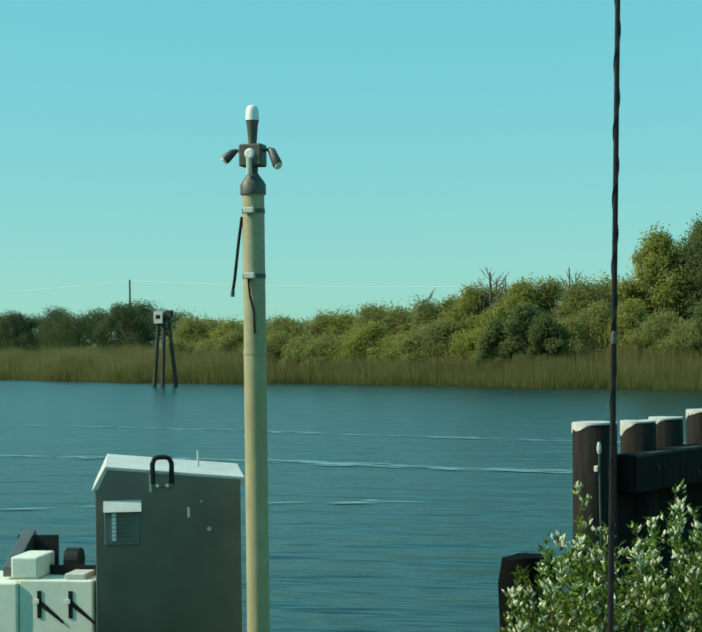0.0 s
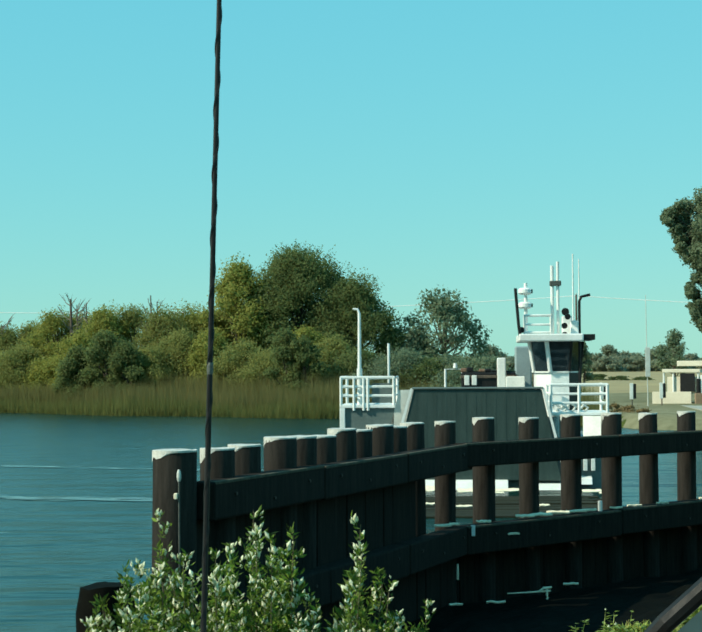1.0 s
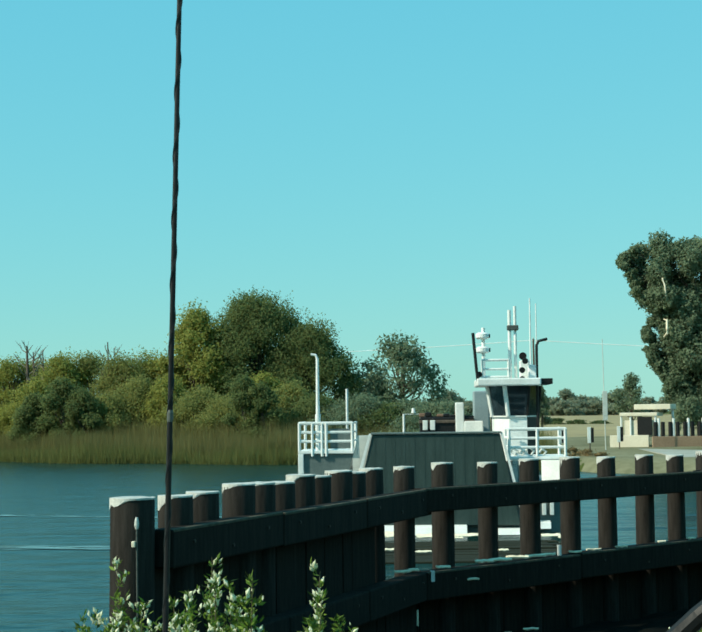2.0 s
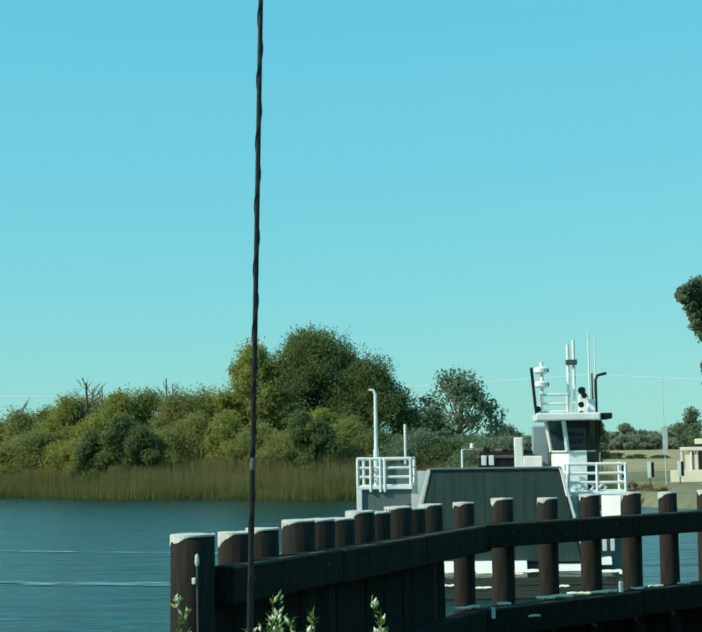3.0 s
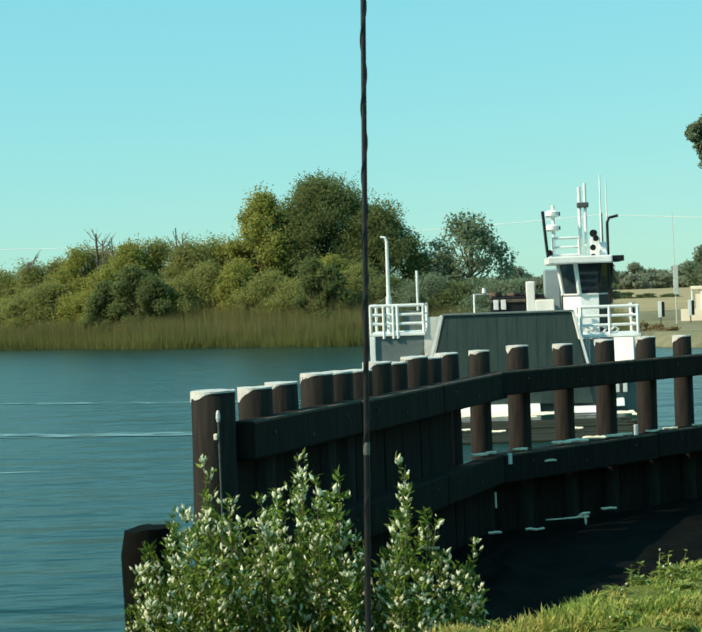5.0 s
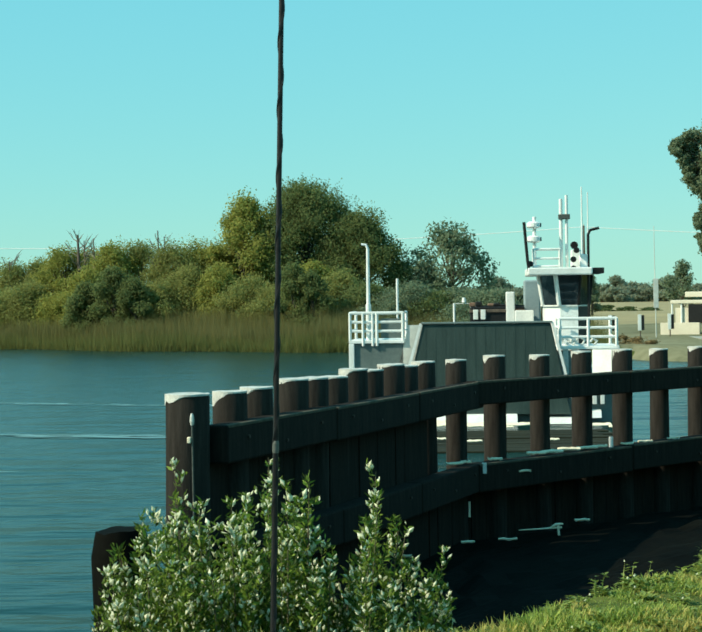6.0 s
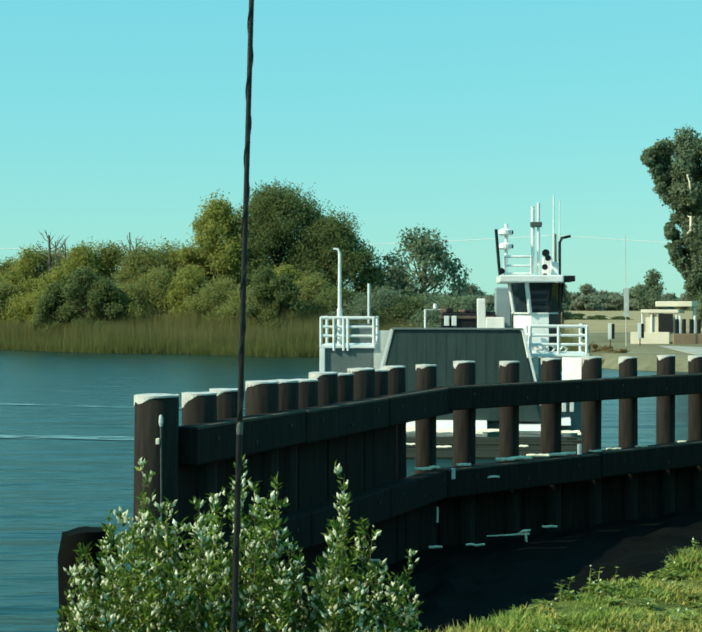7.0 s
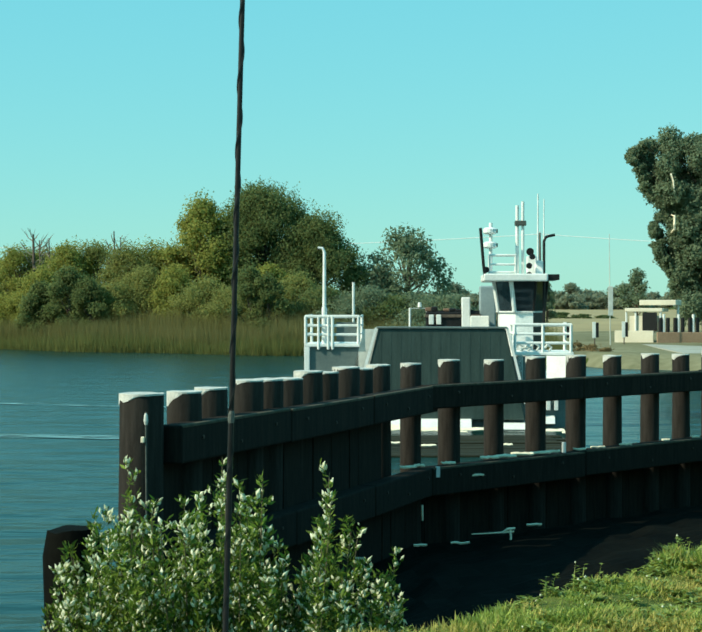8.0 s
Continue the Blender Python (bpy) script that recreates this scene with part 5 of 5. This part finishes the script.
for k, (x, y, z, l) in enumerate(((1.04, 23.7, 0.40, 0.24), (1.65, 23.9, 0.40, 0.34), (3.0, 25.9, 0.40, 0.3), (0.1, 22.2, 0.44, 0.2))):
    board((x, y, z), (1, 0.1, 0), l * 0.85, 0.034, "short pale driftwood piece lying on mud", 70 + k)
snag = thing("mud_snag", pose(1.10, 24.4, 0.25), "thin dark stake with a pale end in the mud", "stake")
part("stake", tubed([(0.0, 0, 0), (0.0, 0, 0.42)], 0.016, 7), M_TIMBER, snag)
part("painted_end", tubed([(0.0, 0, 0.42), (0.0, 0, 0.66)], 0.018, 7), M_DRIFT, snag, "pale painted end")

# ---- marker dolphin in the river ----
dolphin = thing("marker_dolphin", pose(-62.3, 146, -1.5), "three leaning dark piles bound at the top carrying a marker", "dolphin")
for x0, y0, x1 in ((-1.15, -0.3, -0.55), (-0.1, -0.5, 0.0), (1.25, 0.3, 0.35)):
    part("leg", tubed([(x0, y0, 0), (x1, 0, 8.7)], [0.22, 0.19], 10), M_GREYWOOD, dolphin)
part("binding", boxed(-0.75, 0.6, -0.35, 0.35, 7.6, 7.9, bevel=0.05), M_GREYWOOD, dolphin)
sign = part("marker_board", boxed(-0.95, 0.0, -0.48, -0.4, 7.75, 8.95, bevel=0.02), M_CABTOP, dolphin, "pale marker board")
part("figure", boxed(-0.72, -0.24, -0.495, -0.481, 8.2, 8.6), M_BLACK, sign)
part("lamp_cage", boxed(0.1, 0.85, -0.3, 0.4, 8.3, 9.05, bevel=0.06), M_GREYWOOD, dolphin)


# ---- far landing and lines ----
def utility_pole(x, y, top):
    ob = thing("utility_pole", pose(x, y, 0.5), "dark wooden utility pole beyond the far bank", "utility pole", "utility poles")
    part("pole", tubed([(0.1, 0, 0), (0, 0, top - 0.5)], [0.24, 0.15], 10), M_BARK, ob)
    part("insulator", tubed([(0, 0, top - 0.5), (0, 0, top - 0.25)], [0.07, 0.05], 8), M_CABTOP, ob)


POLES = [(-250.0, 262, 16.2), (-117.6, 260, 15.9), (31.0, 260, 15.8), (165.0, 262, 15.5)]
for p in POLES:
    utility_pole(*p)
for (xa, ya, za), (xb, yb, zb) in zip(POLES, POLES[1:]):
    wire = thing("power_line", pose(0, 0, 0), "pale sagging power line strung between poles", "power line", "power lines")
    part("wire", tubed([(xa + (xb - xa) * f, ya + (yb - ya) * f, za - 0.2 + (zb - za) * f - 9.6 * f * (1 - f)) for f in (k / 24 for k in range(25))], 0.05, 6), M_WIRE, wire)


def sheet(name, x_run, y_run, lift, material):
    """A sheet that lies over the ground."""
    us, vs = spaced(x_run), spaced(y_run)
    n = len(us)
    ob = raw_mesh(name, [(x, y, ground_z(x, y) + lift) for y in vs for x in us], [(j * n + i, j * n + i + 1, (j + 1) * n + i + 1, (j + 1) * n + i) for j in range(len(vs) - 1) for i in range(n - 1)], material)
    ob.data.polygons.foreach_set("use_smooth", [True] * len(ob.data.polygons))
    return ob


field = sheet("field", (11, 330, 60), (168, 930, 60), 0.14, M_FIELD)
tagged(field, "dry straw-coloured field behind the landing", "field", kind="structure")
yard = sheet("landing_yard", (11, 70, 36), (78, 168.5, 48), 0.20, M_YARD)
tagged(yard, "pale grey-green gravel yard by the ferry landing", "yard", kind="structure")
landing = mesh_object("landing_road", prism([(84, -0.6), (108, 0.42), (130, 0.74), (142, 0.78), (142, -0.8), (84, -0.8)], "x", 24, 40), M_CONCRETE)
tagged(landing, "pale concrete ferry landing road on the far bank", "road", kind="structure")

shed = thing("landing_shed", pose(24.6, 133.5, 0.45, 0, 0, -22), "cream landing shed with a pale flat roof", "shed")
part("front_wall", boxed(-2.4, 0.9, 0, 0.25, 0, 1.35, bevel=0.03), M_CREAM, shed)
part("counter", boxed(-1.3, 1.2, 0.6, 2.4, 1.2, 2.6, bevel=0.05), M_CREAM, shed)
part("roof", boxed(-1.6, 1.6, 0.3, 3.0, 2.95, 3.25, bevel=0.05), M_CREAM, shed)
part("upper_roof", boxed(-0.5, 2.6, 1.0, 3.6, 3.5, 3.95, bevel=0.05), M_CREAM, shed)
part("dark_opening", boxed(-0.1, 1.1, 0.35, 0.55, 1.36, 2.9), M_BLACK, shed)
for x in (-1.5, -0.7, 1.4):
    part("post", tubed([(x, 0.5, 0), (x, 0.5, 2.95)], 0.09, 8), M_WHITE, shed)
part("upper_post", tubed([(2.4, 3.0, 0), (2.4, 3.0, 3.5)], 0.1, 8), M_WHITE, shed)
parapet = thing("brown_wall", pose(28.6, 132.3, 0.5), "rust-brown low wall beside the landing shed", "wall")
part("panel", boxed(-3.0, 6.0, 0, 0.3, 0, 1.2, bevel=0.03), M_BROWNWALL, parapet)
for k in range(8):
    bollard = thing("bollard", pose(26.0 + 0.62 * k, 133.0, 0.9), "black bollard with a white band by the landing", "bollard", "bollards of the landing")
    part("post", tubed([(0, 0, -0.5), (0, 0, 2.0)], 0.17, 10), M_BLACK, bollard)
    if k % 2 == 0:
        part("band", tubed([(0.28, 0, 0.8), (0.28, 0, 2.3)], 0.11, 10), M_WHITE, bollard)
sign_post = thing("sign_pole", pose(21.3, 130, 0.2), "tall thin pole with a pale board by the landing", "sign pole")
part("pole", tubed([(0, 0, 0), (-0.1, 0, 9.6)], [0.045, 0.025], 8), M_CABTOP, sign_post)
part("board", boxed(-0.2, 0.2, -0.12, -0.06, 2.9, 5.3, bevel=0.02), M_CABTOP, sign_post)
for x, y in ((19.7, 128), (17.2, 127), (22.6, 131)):
    marker = thing("warning_marker", pose(x, y, 0.3), "small white warning board on a short post", "marker", "warning markers")
    part("post", tubed([(0, 0, 0), (0, 0, 1.4)], 0.05, 8), M_BARK, marker)
    part("board", boxed(-0.2, 0.08, -0.09, -0.05, 1.0, 2.3, bevel=0.02), M_WHITE, marker)
    part("dark_board", boxed(0.085, 0.32, -0.09, -0.05, 1.05, 2.25, bevel=0.02), M_BLACK, marker, "dark half of the warning board")

# foam lines on the water
verts, faces = [], []
for line, count, spread in (([(-45, 55), (-28, 52), (-17.8, 50.7), (-12.7, 48.9), (-7.2, 47.3), (0, 45.0)], 300, 0.6),
                            ([(-40, 73), (-27, 69.3), (-20.4, 66.1), (-9.8, 62.2), (-3, 60.5)], 130, 0.5),
                            ([(-26, 35.5), (-18.7, 34.6), (-11.7, 37.6), (-9.3, 37.7)], 12, 0.7)):
    for _ in range(count):
        k = rng.randrange(len(line) - 1)
        f = rng.random()
        (xa, ya), (xb, yb) = line[k], line[k + 1]
        x, y = xa + (xb - xa) * f, ya + (yb - ya) * f + rng.gauss(0, spread * 0.5)
        l, w = rng.uniform(0.5, 2.2), rng.uniform(0.04, 0.16)
        tilt, z = (yb - ya) / (xb - xa), 0.01 + 0.02 * rng.random()
        q = len(verts)
        verts += [(x - l / 2, y - tilt * l / 2, z), (x, y - w, z), (x + l / 2, y + tilt * l / 2, z), (x, y + w, z)]
        faces.append((q, q + 1, q + 2, q + 3))
foam = raw_mesh("foam_lines", verts, faces, M_FOAM)
tagged(foam, "thin pale foam lines drifting on the river", "foam", kind="stuff")
